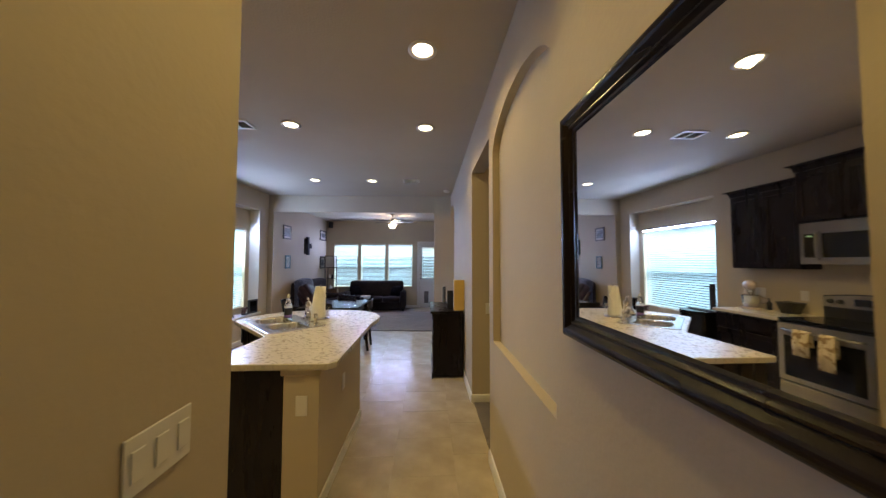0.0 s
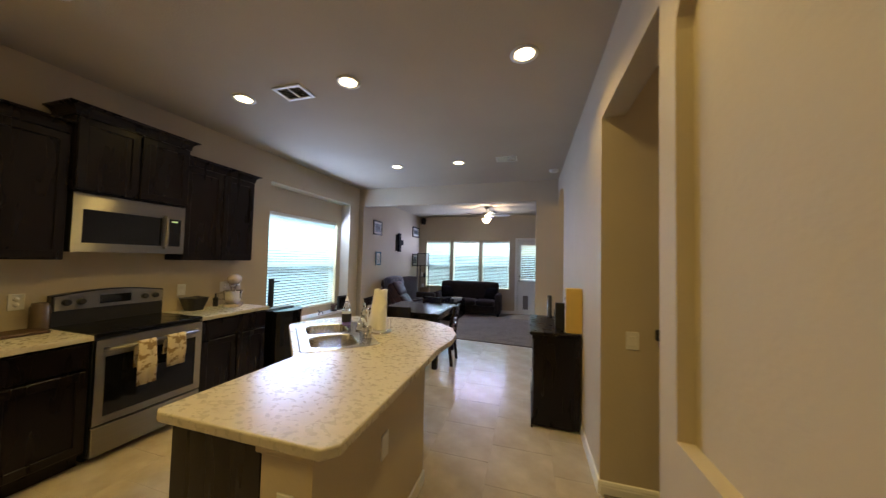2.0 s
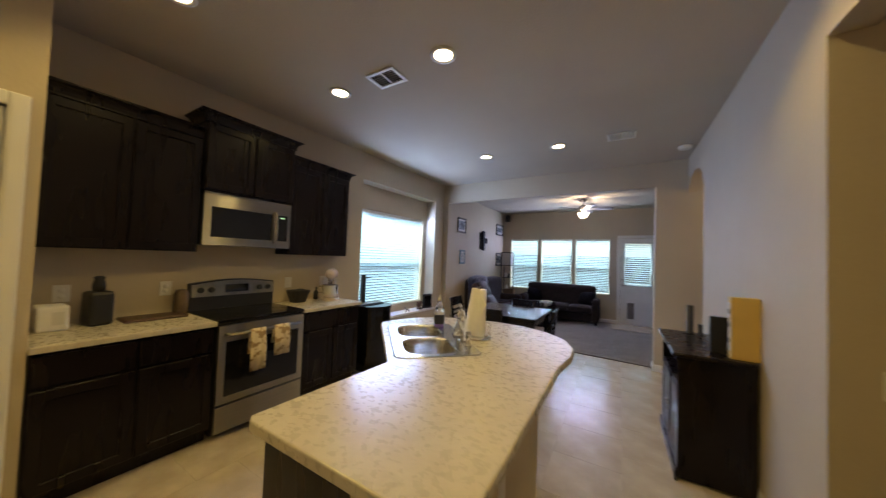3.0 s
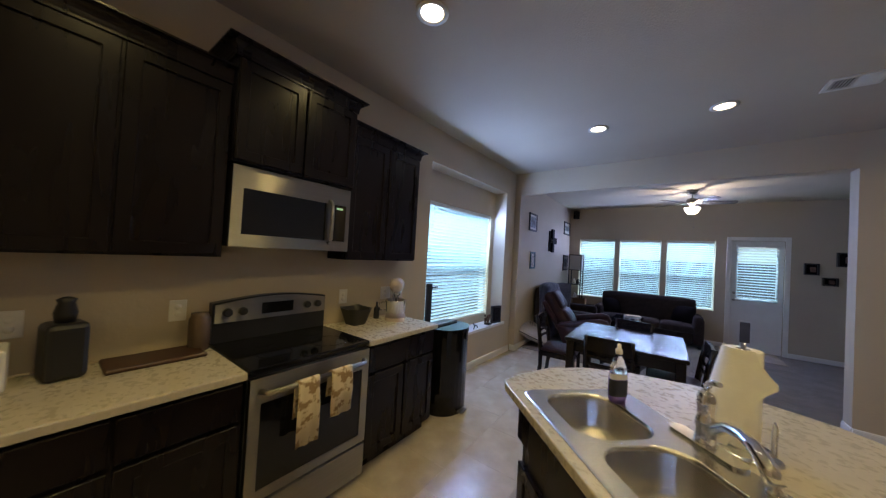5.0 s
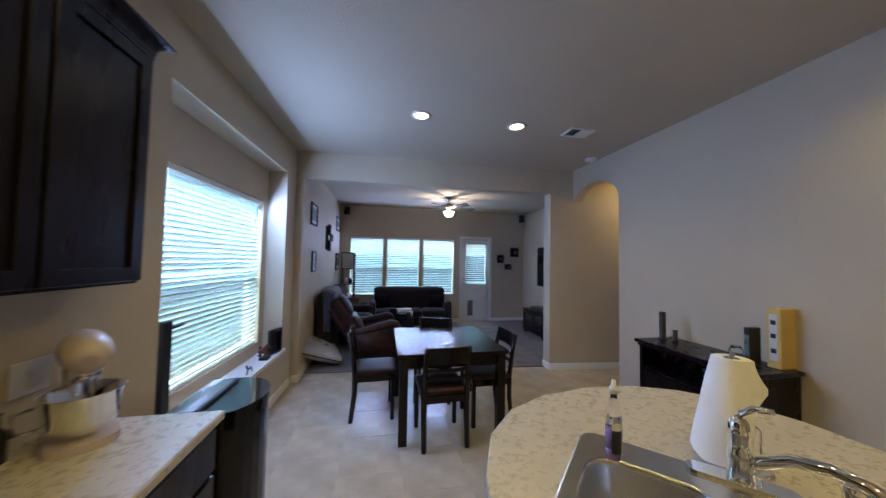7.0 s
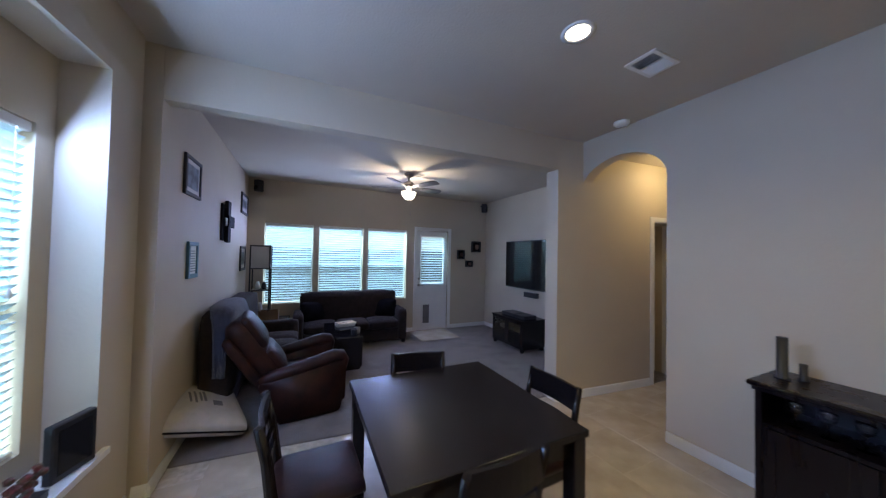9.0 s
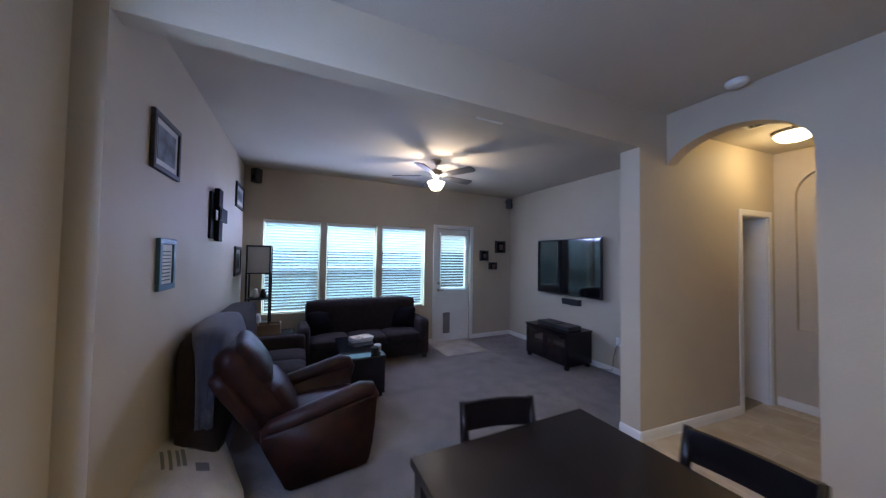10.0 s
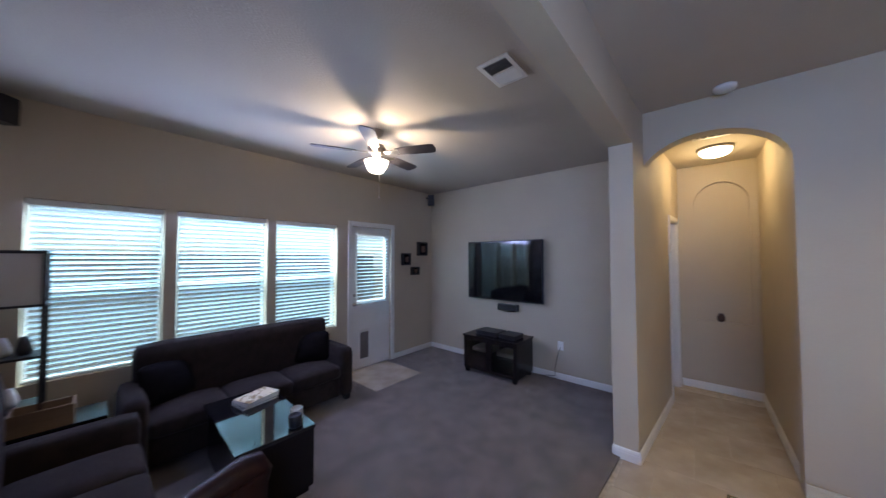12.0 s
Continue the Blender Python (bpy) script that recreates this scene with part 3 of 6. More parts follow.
base_cabinet(1.99, 2.82, 2, 2)
base_cabinet(3.55, 4.26, 2, 1)
for y0, y1 in ((1.988, 2.825), (3.545, 4.285)):
    t = thing("countertop", pose(-2.0, y0, 0.867), "mottled beige laminate countertop on espresso base cabinets", "countertop", "countertops")
    bm = bmesh.new()
    box(bm, -0.60, 0.0, 0, y1 - y0, 0, 0.038, bevel=0.006, seg=2)
    part("top", bm, LAMINATE, t)
    boxpart("edge_band", (0.0, 0.003, 0.002, y1 - y0 - 0.002, 0.004, 0.034), LAMINATE, t, bevel=0.001)
    boxpart("backsplash_strip", (-0.60, -0.585, 0.002, y1 - y0 - 0.002, 0.0385, 0.042), PAINT, t)


# ---- range, microwave ----
def kitchen_range():
    y0, w = 2.83, 0.71
    t = thing("range", pose(-2.02, y0, 0), "stainless steel electric range with black glass top", "stove")
    bm = bmesh.new()
    box(bm, -0.58, 0, 0, w, 0.05, 0.89, bevel=0.004)
    part("body", bm, DARK, t)
    bm = bmesh.new()
    box(bm, -0.58, 0.025, 0, w, 0.89, 0.912, bevel=0.004)
    part("cooktop", bm, BLACK, t, "black glass cooktop")
    bm = bmesh.new()
    wallgrid(bm, [(0.055, w - 0.055, 0.32, 0.74)], 0.004, w - 0.004, 0.27, 0.865, 0, 0.03, put_right)
    part("oven_door", bm, STEEL, t)
    boxpart("oven_window", (0.0, 0.024, 0.055, w - 0.055, 0.32, 0.74), BLACK, t, "black glass oven window")
    boxpart("warming_drawer", (0, 0.03, 0.004, w - 0.004, 0.055, 0.255), STEEL, t, bevel=0.004)
    bm = bmesh.new()
    tube(bm, [(0.03, 0.05, 0.80), (0.075, 0.07, 0.80), (0.08, w / 2, 0.80), (0.075, w - 0.07, 0.80), (0.03, w - 0.05, 0.80)], 0.013, 10)
    part("handle", bm, STEEL, t)
    bm = bmesh.new()
    out = [(0, 0.912)] + [(w * k / 12, 1.145 + 0.035 * math.sin(math.pi * k / 12)) for k in range(13)] + [(w, 0.912)]
    f = Matrix(((0, 0, 1, -0.58), (1, 0, 0, 0), (0, 1, 0, 0), (0, 0, 0, 1)))
    prism(bm, out, 0, 0.06, f)
    part("backguard", bm, DARK, t)
    bm = bmesh.new()
    out = [(0.01, 1.03)] + [(0.01 + (w - 0.02) * k / 12, 1.135 + 0.035 * math.sin(math.pi * k / 12)) for k in range(13)] + [(w - 0.01, 1.03)]
    prism(bm, out, 0.06, 0.072, f)
    part("control_panel", bm, STEEL, t, "brushed steel control panel")
    boxpart("clock_display", (-0.51, -0.503, 0.26, 0.46, 1.06, 1.13), BLACK, t)
    for y in (0.07, 0.15, w - 0.15, w - 0.07):
        bm = bmesh.new()
        lathe(bm, [(0.026, 0), (0.024, 0.02), (0.018, 0.03)], 14, pose(-0.508, y, 1.09, 0, 90, 0))
        part("knob", bm, DARK, t)
    for x, y, r in ((-0.15, 0.19, 0.09), (-0.15, 0.52, 0.11), (-0.40, 0.19, 0.11), (-0.40, 0.52, 0.08)):
        bm = bmesh.new()
        lathe(bm, [(r, 0.9122), (r, 0.9128), (r - 0.004, 0.9128), (r - 0.004, 0.9122)], 30, pose(x, y, 0), cap=False)
        part("burner_ring", bm, BLACK, t)
    bm = bmesh.new()
    box(bm, -0.56, -0.09, 0.02, w - 0.02, 0, 0.05)
    part("base", bm, DARK, t)


kitchen_range()


def microwave():
    y0, w, z0, h = 2.815, 0.745, 1.485, 0.445
    t = thing("microwave", pose(-2.345, y0, z0), "stainless steel over-the-range microwave", "microwave")
    boxpart("body", (-0.25, -0.005, 0, w, 0, h), DARK, t)
    bm = bmesh.new()
    wallgrid(bm, [(0.055, 0.56, 0.07, h - 0.12), (0.615, w - 0.03, 0.07, h - 0.12)], 0, w, 0, h, -0.005, 0.02, lambda u, n, z: (n, u, z))
    part("front", bm, STEEL, t, "brushed steel front")
    boxpart("window", (0, 0.014, 0.055, 0.56, 0.07, h - 0.12), BLACK, t)
    boxpart("keypad", (0, 0.014, 0.615, w - 0.03, 0.07, h - 0.12), BLACK, t)
    boxpart("clock_display", (0.014, 0.0155, 0.64, 0.69, h - 0.152, h - 0.138), glow("display_green", (0.1, 1.0, 0.3), 0.25), t, "dim green clock display")
    bm = bmesh.new()
    tube(bm, [(0.02, 0.585, h - 0.10), (0.05, 0.585, h - 0.13), (0.055, 0.585, h / 2 - 0.02), (0.05, 0.585, 0.08), (0.02, 0.585, 0.05)], 0.013, 10)
    part("handle", bm, STEEL, t)


microwave()

# ---- island ----
def island():
    t = thing("kitchen_island", pose(0, 0, 0), "kitchen island with mottled beige top, tan knee wall and espresso cabinet", "kitchen island")
    ARC = [(0.34, 3.40), (0.37, 3.62), (0.36, 3.80), (0.28, 4.00), (0.12, 4.15), (-0.08, 4.235), (-0.32, 4.25), (-0.59, 4.205),
           (-0.81, 4.10), (-0.96, 3.94), (-1.05, 3.74), (-1.075, 3.62)]
    out = [(0.345, 2.29), (0.30, 2.25), (-0.42, 2.25), (-0.45, 2.28), (-0.43, 2.92)]
    outline = [(0.345, 2.31)] + ARC + [(-1.05, 3.575), (-0.42, 2.935), (-0.44, 2.285), (-0.41, 2.265), (0.30, 2.265)]
    SX = Matrix(((0.7216, 0.6923, 0, 0), (-0.6923, 0.7216, 0, 0), (0, 0, 1, 0), (0, 0, 0, 1)))
    bm = bmesh.new()
    prism(bm, outline, 0.867, 0.905)
    top = part("countertop", bm, LAMINATE, t, "mottled beige laminate top with a rounded end")
    hole = sink_cutter()
    mod = top.modifiers.new("bevel", "BEVEL")
    mod.width, mod.segments, mod.limit_method = 0.006, 2, "ANGLE"
    mod = top.modifiers.new("sink_hole", "BOOLEAN")
    mod.object, mod.solver = hole, "EXACT"
    dg = bpy.context.evaluated_depsgraph_get()
    me = bpy.data.meshes.new_from_object(top.evaluated_get(dg))
    top.modifiers.clear()
    top.data = me
    bpy.data.objects.remove(hole)
    bm = bmesh.new()
    prism(bm, [(0.235, 2.32), (0.235, 3.42), (0.025, 3.42), (0.025, 2.32)], 0, 0.866)
    prism(bm, [(0.235, 3.42), (0.05, 3.85), (-0.35, 4.00), (-0.73, 3.90), (-0.95, 3.66), (-0.87, 3.60), (-0.70, 3.78), (-0.33, 3.88), (0.0, 3.74), (0.10, 3.42)], 0, 0.866)
    part("knee_wall", bm, PAINT, t, "tan painted knee wall")
    bm = bmesh.new()
    box(bm, 0.012, 0.25, 2.30, 3.42, 0.82, 0.8665, bevel=0.006)
    part("cap_trim", bm, PAINT, t)
    bm = bmesh.new()
    prism(bm, [(0.018, 2.32), (0.018, 3.0), (0.02, 3.4), (-0.33, 3.80), (-0.66, 3.72), (-0.93, 3.52), (-0.40, 2.98), (-0.41, 2.32)], 0.0, 0.70)
    prism(bm, [(0.018, 2.32), (0.018, 2.9), (-0.34, 2.92), (-0.41, 2.32)], 0.70, 0.866)
    part("cabinet", bm, WOOD, t, "espresso cabinet body")
    # doors on the diagonal front below the sink
    f = Matrix.Translation((-0.405, 2.98, 0)) @ Matrix(((-0.695, -0.719, 0, 0), (0.719, -0.695, 0, 0), (0, 0, 1, 0), (0, 0, 0, 1)))
    for a, b in ((0.02, 0.38), (0.40, 0.76)):
        bm = bmesh.new()
        r = 0.055
        ring(bm, a, b, 0.12, 0.62, r, 0, 0.02, lambda u, n, z: f @ Vector((u, n, z)), 0.003)
        door = part("door", bm, WOOD, t)
        boxpart("panel", (a + r, b - r, 0, 0.01, 0.12 + r, 0.62 - r), WOOD, door, m=f)
    bm = bmesh.new()
    box(bm, -0.01, 0.80, -0.02, 0.01, 0.70, 0.866, m=f)
    part("false_drawer_front", bm, WOOD, t)
    bm = bmesh.new()
    box(bm, 0.235, 0.249, 2.306, 3.42, 0, 0.085, bevel=0.004)
    box(bm, 0.02, 0.235, 2.306, 2.320, 0, 0.085, bevel=0.004)
    part("baseboard", bm, TRIM, t)
    for d in ((0.10, 0.17, 2.312, 2.32, 0.58, 0.70), (0.235, 0.243, 2.80, 2.87, 0.52, 0.64)):
        boxpart("outlet", d, WHITE, t, "white outlet plate", bevel=0.003)
    return t


SINKM = Matrix.Translation((-0.507, 3.443, 0.905)) @ Matrix(((0.695, 0.719, 0, 0), (-0.719, 0.695, 0, 0), (0, 0, 1, 0), (0, 0, 0, 1))) @ Matrix.Diagonal((0.95, 1.07, 1, 1))


def rounded(x0, x1, y0, y1, r, n=5):
    pts = []
    for cx, cy, a0 in ((x1 - r, y1 - r, 0), (x0 + r, y1 - r, 90), (x0 + r, y0 + r, 180), (x1 - r, y0 + r, 270)):
        pts += [(cx + r * math.cos(radians(a0 + 90 * k / n)), cy + r * math.sin(radians(a0 + 90 * k / n))) for k in range(n + 1)]
    return pts


def sink_cutter():
    bm = bmesh.new()
    prism(bm, rounded(-0.395, 0.395, -0.195, 0.135, 0.05), -0.3, 0.1, SINKM)
    bmesh.ops.recalc_face_normals(bm, faces=bm.faces[:])
    return part("cutter", bm, SINKS)


def sink():
    t = thing("double_sink", SINKM, "stainless steel double-bowl drop-in sink set in the island top", "sink")
    for a, b in ((-0.375, -0.015), (0.015, 0.375)):
        bm = bmesh.new()
        rings = []
        for rad, z, q in ((0.095, 0.0065, 0.0), (0.095, 0.003, 0.004), (0.092, -0.010, 0.008), (0.088, -0.11, 0.016), (0.080, -0.148, 0.028), (0.065, -0.162, 0.050), (0.04, -0.166, 0.085)):
            rings.append([bm.verts.new((x, y, z)) for x, y in rounded(a + q, b - q, -0.175 + q, 0.115 - q, rad, 8)])
        for p, q in zip(rings, rings[1:]):
            for k in range(len(p)):
                bm.faces.new((p[k], p[(k + 1) % len(p)], q[(k + 1) % len(q)], q[k])).smooth = True
        bm.faces.new(rings[-1])
        part("sink_bowl", bm, SINKS, t, "brushed steel bowl")
    bm = bmesh.new()
    loops = [[bm.verts.new((x, y, 0.0065)) for x, y in pts] for pts in (rounded(-0.412, 0.412, -0.227, 0.227, 0.045, 6), rounded(-0.375, -0.015, -0.175, 0.115, 0.095, 8), rounded(0.015, 0.375, -0.175, 0.115, 0.095, 8))]
    skirt = [bm.verts.new((x, y, 0.0008)) for x, y in rounded(-0.42, 0.42, -0.235, 0.235, 0.05, 6)]
    edges = [bm.edges.new((p[k], p[(k + 1) % len(p)])) for p in loops for k in range(len(p))]
    bmesh.ops.triangle_fill(bm, edges=edges, use_beauty=True)
    for k in range(len(skirt)):
        bm.faces.new((loops[0][k], loops[0][(k + 1) % len(skirt)], skirt[(k + 1) % len(skirt)], skirt[k])).smooth = True
    part("rim", bm, SINKS, t)
    for x in (-0.195, 0.195):
        bm = bmesh.new()
        lathe(bm, [(0.040, -0.164), (0.038, -0.160), (0.026, -0.162), (0.02, -0.164)], 18, pose(x, -0.03, 0))
        part("drain", bm, CHROME, t)
    f = thing("kitchen_faucet", SINKM @ pose(0.03, 0.205, 0.006), "chrome single-lever kitchen faucet on the sink deck", "faucet")
    bm = bmesh.new()
    prism(bm, rounded(-0.13, 0.13, -0.028, 0.028, 0.027), 0, 0.010)
    part("deck_plate", bm, CHROME, f)
    bm = bmesh.new()
    lathe(bm, [(0.034, 0.01), (0.030, 0.02), (0.027, 0.06), (0.030, 0.075), (0.030, 0.09), (0.026, 0.10), (0.026, 0.13), (0.029, 0.145), (0.024, 0.175), (0.014, 0.188)], 20)
    part("body", bm, CHROME, f)
    bm = bmesh.new()
    tube(bm, [(0.01, 0, 0.045), (0.05, -0.016, 0.085), (0.10, -0.034, 0.118), (0.16, -0.056, 0.130), (0.21, -0.074, 0.122), (0.25, -0.088, 0.100), (0.272, -0.096, 0.072)], [0.020, 0.018, 0.016, 0.016, 0.018, 0.021, 0.021], 14)
    part("spout", bm, CHROME, f)
    bm = bmesh.new()
    tube(bm, [(0, 0, 0.18), (0.005, -0.005, 0.205), (0.03, -0.015, 0.225), (0.07, -0.03, 0.232)], [0.016, 0.012, 0.010, 0.008], 10)
    part("lever", bm, CHROME, f)
    s = thing("side_sprayer", SINKM @ pose(0.24, 0.195, 0.006), "chrome side sprayer on the sink deck", "sprayer")
    bm = bmesh.new()
    lathe(bm, [(0.022, 0), (0.02, 0.01), (0.013, 0.02), (0.014, 0.06), (0.018, 0.08), (0.010, 0.09)], 12)
    part("sprayer_head", bm, CHROME, s)


island()
sink()


# ---- dining furniture ----
def dining_table():
    t = thing("dining_table", pose(-0.745, 5.88, 0), "black-brown square wooden dining table", "table")
    boxpart("tabletop", (-0.485, 0.485, -0.50, 0.50, 0.715, 0.75), TABLEW, t, bevel=0.004)
    bm = bmesh.new()
    for d in ((-0.42, 0.42, -0.46, -0.435, 0.62, 0.715), (-0.42, 0.42, 0.435, 0.46, 0.62, 0.715), (-0.43, -0.405, -0.435, 0.435, 0.62, 0.715), (0.405, 0.43, -0.435, 0.435, 0.62, 0.715)):
        box(bm, *d)
    part("apron", bm, TABLEW, t)
    for x in (-0.43, 0.43):
        for y in (-0.46, 0.46):
            boxpart("leg", (x - 0.036, x + 0.036, y - 0.036, y + 0.036, 0, 0.715), TABLEW, t, bevel=0.003)


dining_table()


def dining_chair():
    """Back at -y, facing +y."""
    t = thing("dining_chair", pose(-0.84, 5.50, 0, 0, 0, 3), "black-brown wooden dining chair with a ladder back and dark seat pad", "chair", "dining chairs")
    w, d = 0.20, 0.20
    for x in (-w + 0.018, w - 0.018):
        bm = bmesh.new()
        tube(bm, [(x, -d - 0.01, 0), (x, -d + 0.02, 0.25), (x, -d + 0.02, 0.45), (x, -d - 0.01, 0.68), (x, -d - 0.045, 0.835)], [0.021, 0.024, 0.026, 0.023, 0.020], 4)
        part("back_post", bm, TABLEW, t)
        boxpart("front_leg", (x - 0.018, x + 0.018, d - 0.04, d - 0.004, 0, 0.43), TABLEW, t, bevel=0.003)
    bm = bmesh.new()
    for e in ((-w, w, d - 0.035, d - 0.015, 0.37, 0.43), (-w + 0.01, -w + 0.03, -d, d - 0.03, 0.37, 0.43), (w - 0.03, w - 0.01, -d, d - 0.03, 0.37, 0.43), (-w, w, -d + 0.01, -d + 0.03, 0.37, 0.43)):
        box(bm, *e)
    part("seat_frame", bm, TABLEW, t)
    bm = bmesh.new()
    pillow(bm, -w - 0.005, w + 0.005, -d + 0.01, d + 0.01, 0.43, 0.475, 0.012, 0.02)
    part("seat_pad", bm, LEATHER, t, "dark brown padded seat")
    for z0, z1, b in ((0.70, 0.835, -0.028), (0.63, 0.655, -0.004), (0.56, 0.585, 0.004)):
        bm = bmesh.new()
        prism(bm, [(-w + 0.02 + (2 * w - 0.04) * k / 8, -d + b - 0.02 * math.sin(math.pi * k / 8) - 0.010) for k in range(9)] +
              [(w - 0.02 - (2 * w - 0.04) * k / 8, -d + b - 0.02 * math.sin(math.pi * k / 8) + 0.010) for k in range(9)], z0, z1)
        part("back_rail", bm, TABLEW, t)
    return t


chair = dining_chair()
copy_thing(chair, pose(-0.34, 5.76, 0, 0, 0, 92))
copy_thing(chair, pose(-0.774, 6.262, 0, 0, 0, 166.5))
copy_thing(chair, pose(-1.43, 6.02, 0, 0, 0, -88))
# ---- sideboard by the right wall ----
def sideboard():
    x0, x1, y0, y1, h = 0.955, 1.350, 4.36, 5.22, 0.86
    t = thing("sideboard", pose(x0, y0, 0), "espresso-stained wooden sideboard with wine glasses behind an open front", "sideboard")
    w, d = y1 - y0, x1 - x0
    for name, e in (("side_panel", (0.0, d, 0, 0.03, 0.02, h - 0.03)), ("side_panel", (0.0, d, w - 0.03, w, 0.02, h - 0.03)), ("back_panel", (d - 0.02, d, 0.03, w - 0.03, 0.02, h - 0.03)),
                    ("bottom", (0.0, d - 0.02, 0.03, w - 0.03, 0.02, 0.08)), ("shelf", (0.01, d - 0.02, 0.03, w - 0.03, 0.60, 0.62))):
        boxpart(name, e, WOOD, t)
    boxpart("top", (-0.035, d, -0.03, w + 0.03, h - 0.03, h), WOOD, t, bevel=0.008)
    bm = bmesh.new()
    box(bm, -0.012, 0, -0.01, w + 0.01, h - 0.055, h - 0.03)
    part("top_moulding", bm, WOOD, t)
    boxpart("plinth", (-0.015, 0, -0.012, w + 0.012, 0.0, 0.07), WOOD, t)
    for k in range(2):
        a, b = 0.03 + (w - 0.06) * k / 2 + 0.004, 0.03 + (w - 0.06) * (k + 1) / 2 - 0.004
        bm = bmesh.new()
        ring(bm, a, b, 0.085, 0.595, 0.05, 0, 0.018, put_right)
        door = part("door", bm, WOOD, t)
        boxpart("panel", (0.004, 0.010, a + 0.05, b - 0.05, 0.135, 0.545), WOOD, door)
        bm = bmesh.new()
        lathe(bm, [(0.006, 0), (0.013, 0.012), (0.011, 0.02), (0.002, 0.024)], 10, pose(0, (b - 0.025) if k == 0 else (a + 0.025), 0.36, 0, -90))
        part("knob", bm, NICKEL, t)
    for k in range(6):
        g = thing("wine_glass", pose(x0 + 0.12, y0 + 0.13 + 0.12 * k, 0.62), "clear wine glass on the sideboard's upper shelf", "glass", "wine glasses")
        bm = bmesh.new()
        lathe(bm, [(0.032, 0), (0.030, 0.003), (0.004, 0.008), (0.004, 0.07), (0.03, 0.095), (0.036, 0.13), (0.028, 0.165), (0.026, 0.165), (0.033, 0.13), (0.027, 0.098), (0.002, 0.075)], 12)
        part("glass_body", bm, GLASS, g)


sideboard()
SB = 0.86
for x, y, h, r in ((1.14, 5.16, 0.25, 0.026), (1.20, 5.09, 0.10, 0.018)):
    t = thing("candle_holder", pose(x, y, SB), "black round candle holder on the sideboard", "candle holder", "candle holders")
    bm = bmesh.new()
    lathe(bm, [(r * 1.4, 0), (r * 1.3, 0.012), (r, 0.02), (r, h), (r * 0.8, h)], 14)
    part("column", bm, DARK, t)
t = thing("yellow_board", pose(1.28, 4.42, SB), "pale yellow boxed board standing on the sideboard", "box")
boxpart("box", (-0.05, 0.09, -0.035, 0.04, 0, 0.40), YELLOW, t, bevel=0.003)
boxpart("label_panel", (-0.053, -0.0505, -0.02, 0.025, 0.05, 0.36), MAT, t, "cream side panel")
for z in (0.10, 0.2, 0.29):
    boxpart("print_bar", (-0.0555, -0.0535, -0.012, 0.016, z, z + 0.03), DARK, t)
t = thing("leaning_book", pose(1.20, 4.52, SB), "black and white book standing on the sideboard", "book")
boxpart("cover", (-0.05, 0.05, -0.015, 0.02, 0, 0.25), DARK, t, bevel=0.002)
boxpart("print_bar", (-0.03, 0.03, 0.0205, 0.022, 0.12, 0.17), MAT, t)
boxpart("spine_label", (-0.053, -0.0505, -0.01, 0.015, 0.05, 0.2), PHOTO, t)
t = thing("glass_jar", pose(1.24, 4.65, SB), "small clear glass jar on the sideboard", "jar")
bm = bmesh.new()
lathe(bm, [(0.03, 0), (0.04, 0.02), (0.04, 0.06), (0.028, 0.08), (0.03, 0.085), (0.026, 0.085), (0.036, 0.06), (0.036, 0.02), (0.026, 0.006)], 14)
part("jar_body", bm, GLASS, t)


# ---- mirror in the hallway ----
def mirror():
    y0, y1, z0, z1 = 0.30, 1.405, 1.27, 1.98
    t = thing("wall_mirror", pose(RX, y0, z0, 0, 0, 0), "large wall mirror in a wide dark wooden frame", "mirror")
    w, h = y1 - y0, z1 - z0
    b = 0.075
    boxpart("mirror_glass", (-0.022, -0.016, b - 0.01, w - b + 0.01, b - 0.01, h - b + 0.01), MIRROR, t, "clear mirror glass")
    prof = [(0.0, -0.002)] + [(0.022 - 0.022 * math.cos(a), -0.018 - 0.028 * math.sin(a)) for a in (math.pi * k / 12 for k in range(10))]
    prof += [(0.046, -0.030), (0.050, -0.034), (0.055, -0.035), (0.059, -0.031), (0.062, -0.027), (b - 0.006, -0.026), (b, -0.022), (b, -0.002)]
    bm = bmesh.new()
    cor = [(0, 0, 1, 1), (w, 0, -1, 1), (w, h, -1, -1), (0, h, 1, -1)]
    rings = [[bm.verts.new((x, cy + sy * q, cz + sz * q)) for q, x in prof] for cy, cz, sy, sz in cor]
    for k in range(4):
        a, c = rings[k], rings[(k + 1) % 4]
        for j in range(len(prof)):
            j2 = (j + 1) % len(prof)
            bm.faces.new((a[j], a[j2], c[j2], c[j]))
    part("mirror_frame", bm, FRAMEW, t, "glossy dark moulded frame")


mirror()


# ---- small wall fittings ----
def plate(name, m, w, h, kind="switch", gang=1, label="white light switch plate"):
    t = thing(name, m, label, "switch" if kind == "switch" else "outlet")
    boxpart("cover_plate", (-w / 2, w / 2, -0.006, 0, -h / 2, h / 2), WHITE, t, bevel=0.002)
    for k in range(gang):
        x = -w / 2 + w * (k + 0.5) / gang
        if kind == "switch":
            boxpart("rocker", (x - 0.016, x + 0.016, -0.010, -0.006, -0.032, 0.032), WHITE, t, bevel=0.002)
        else:
            for z in (-0.02, 0.02):
                bm = bmesh.new()
                lathe(bm, [(0.016, 0), (0.015, 0.0025), (0.001, 0.0025)], 10, pose(x, -0.006, z, 90))
                part("socket", bm, WHITE, t)


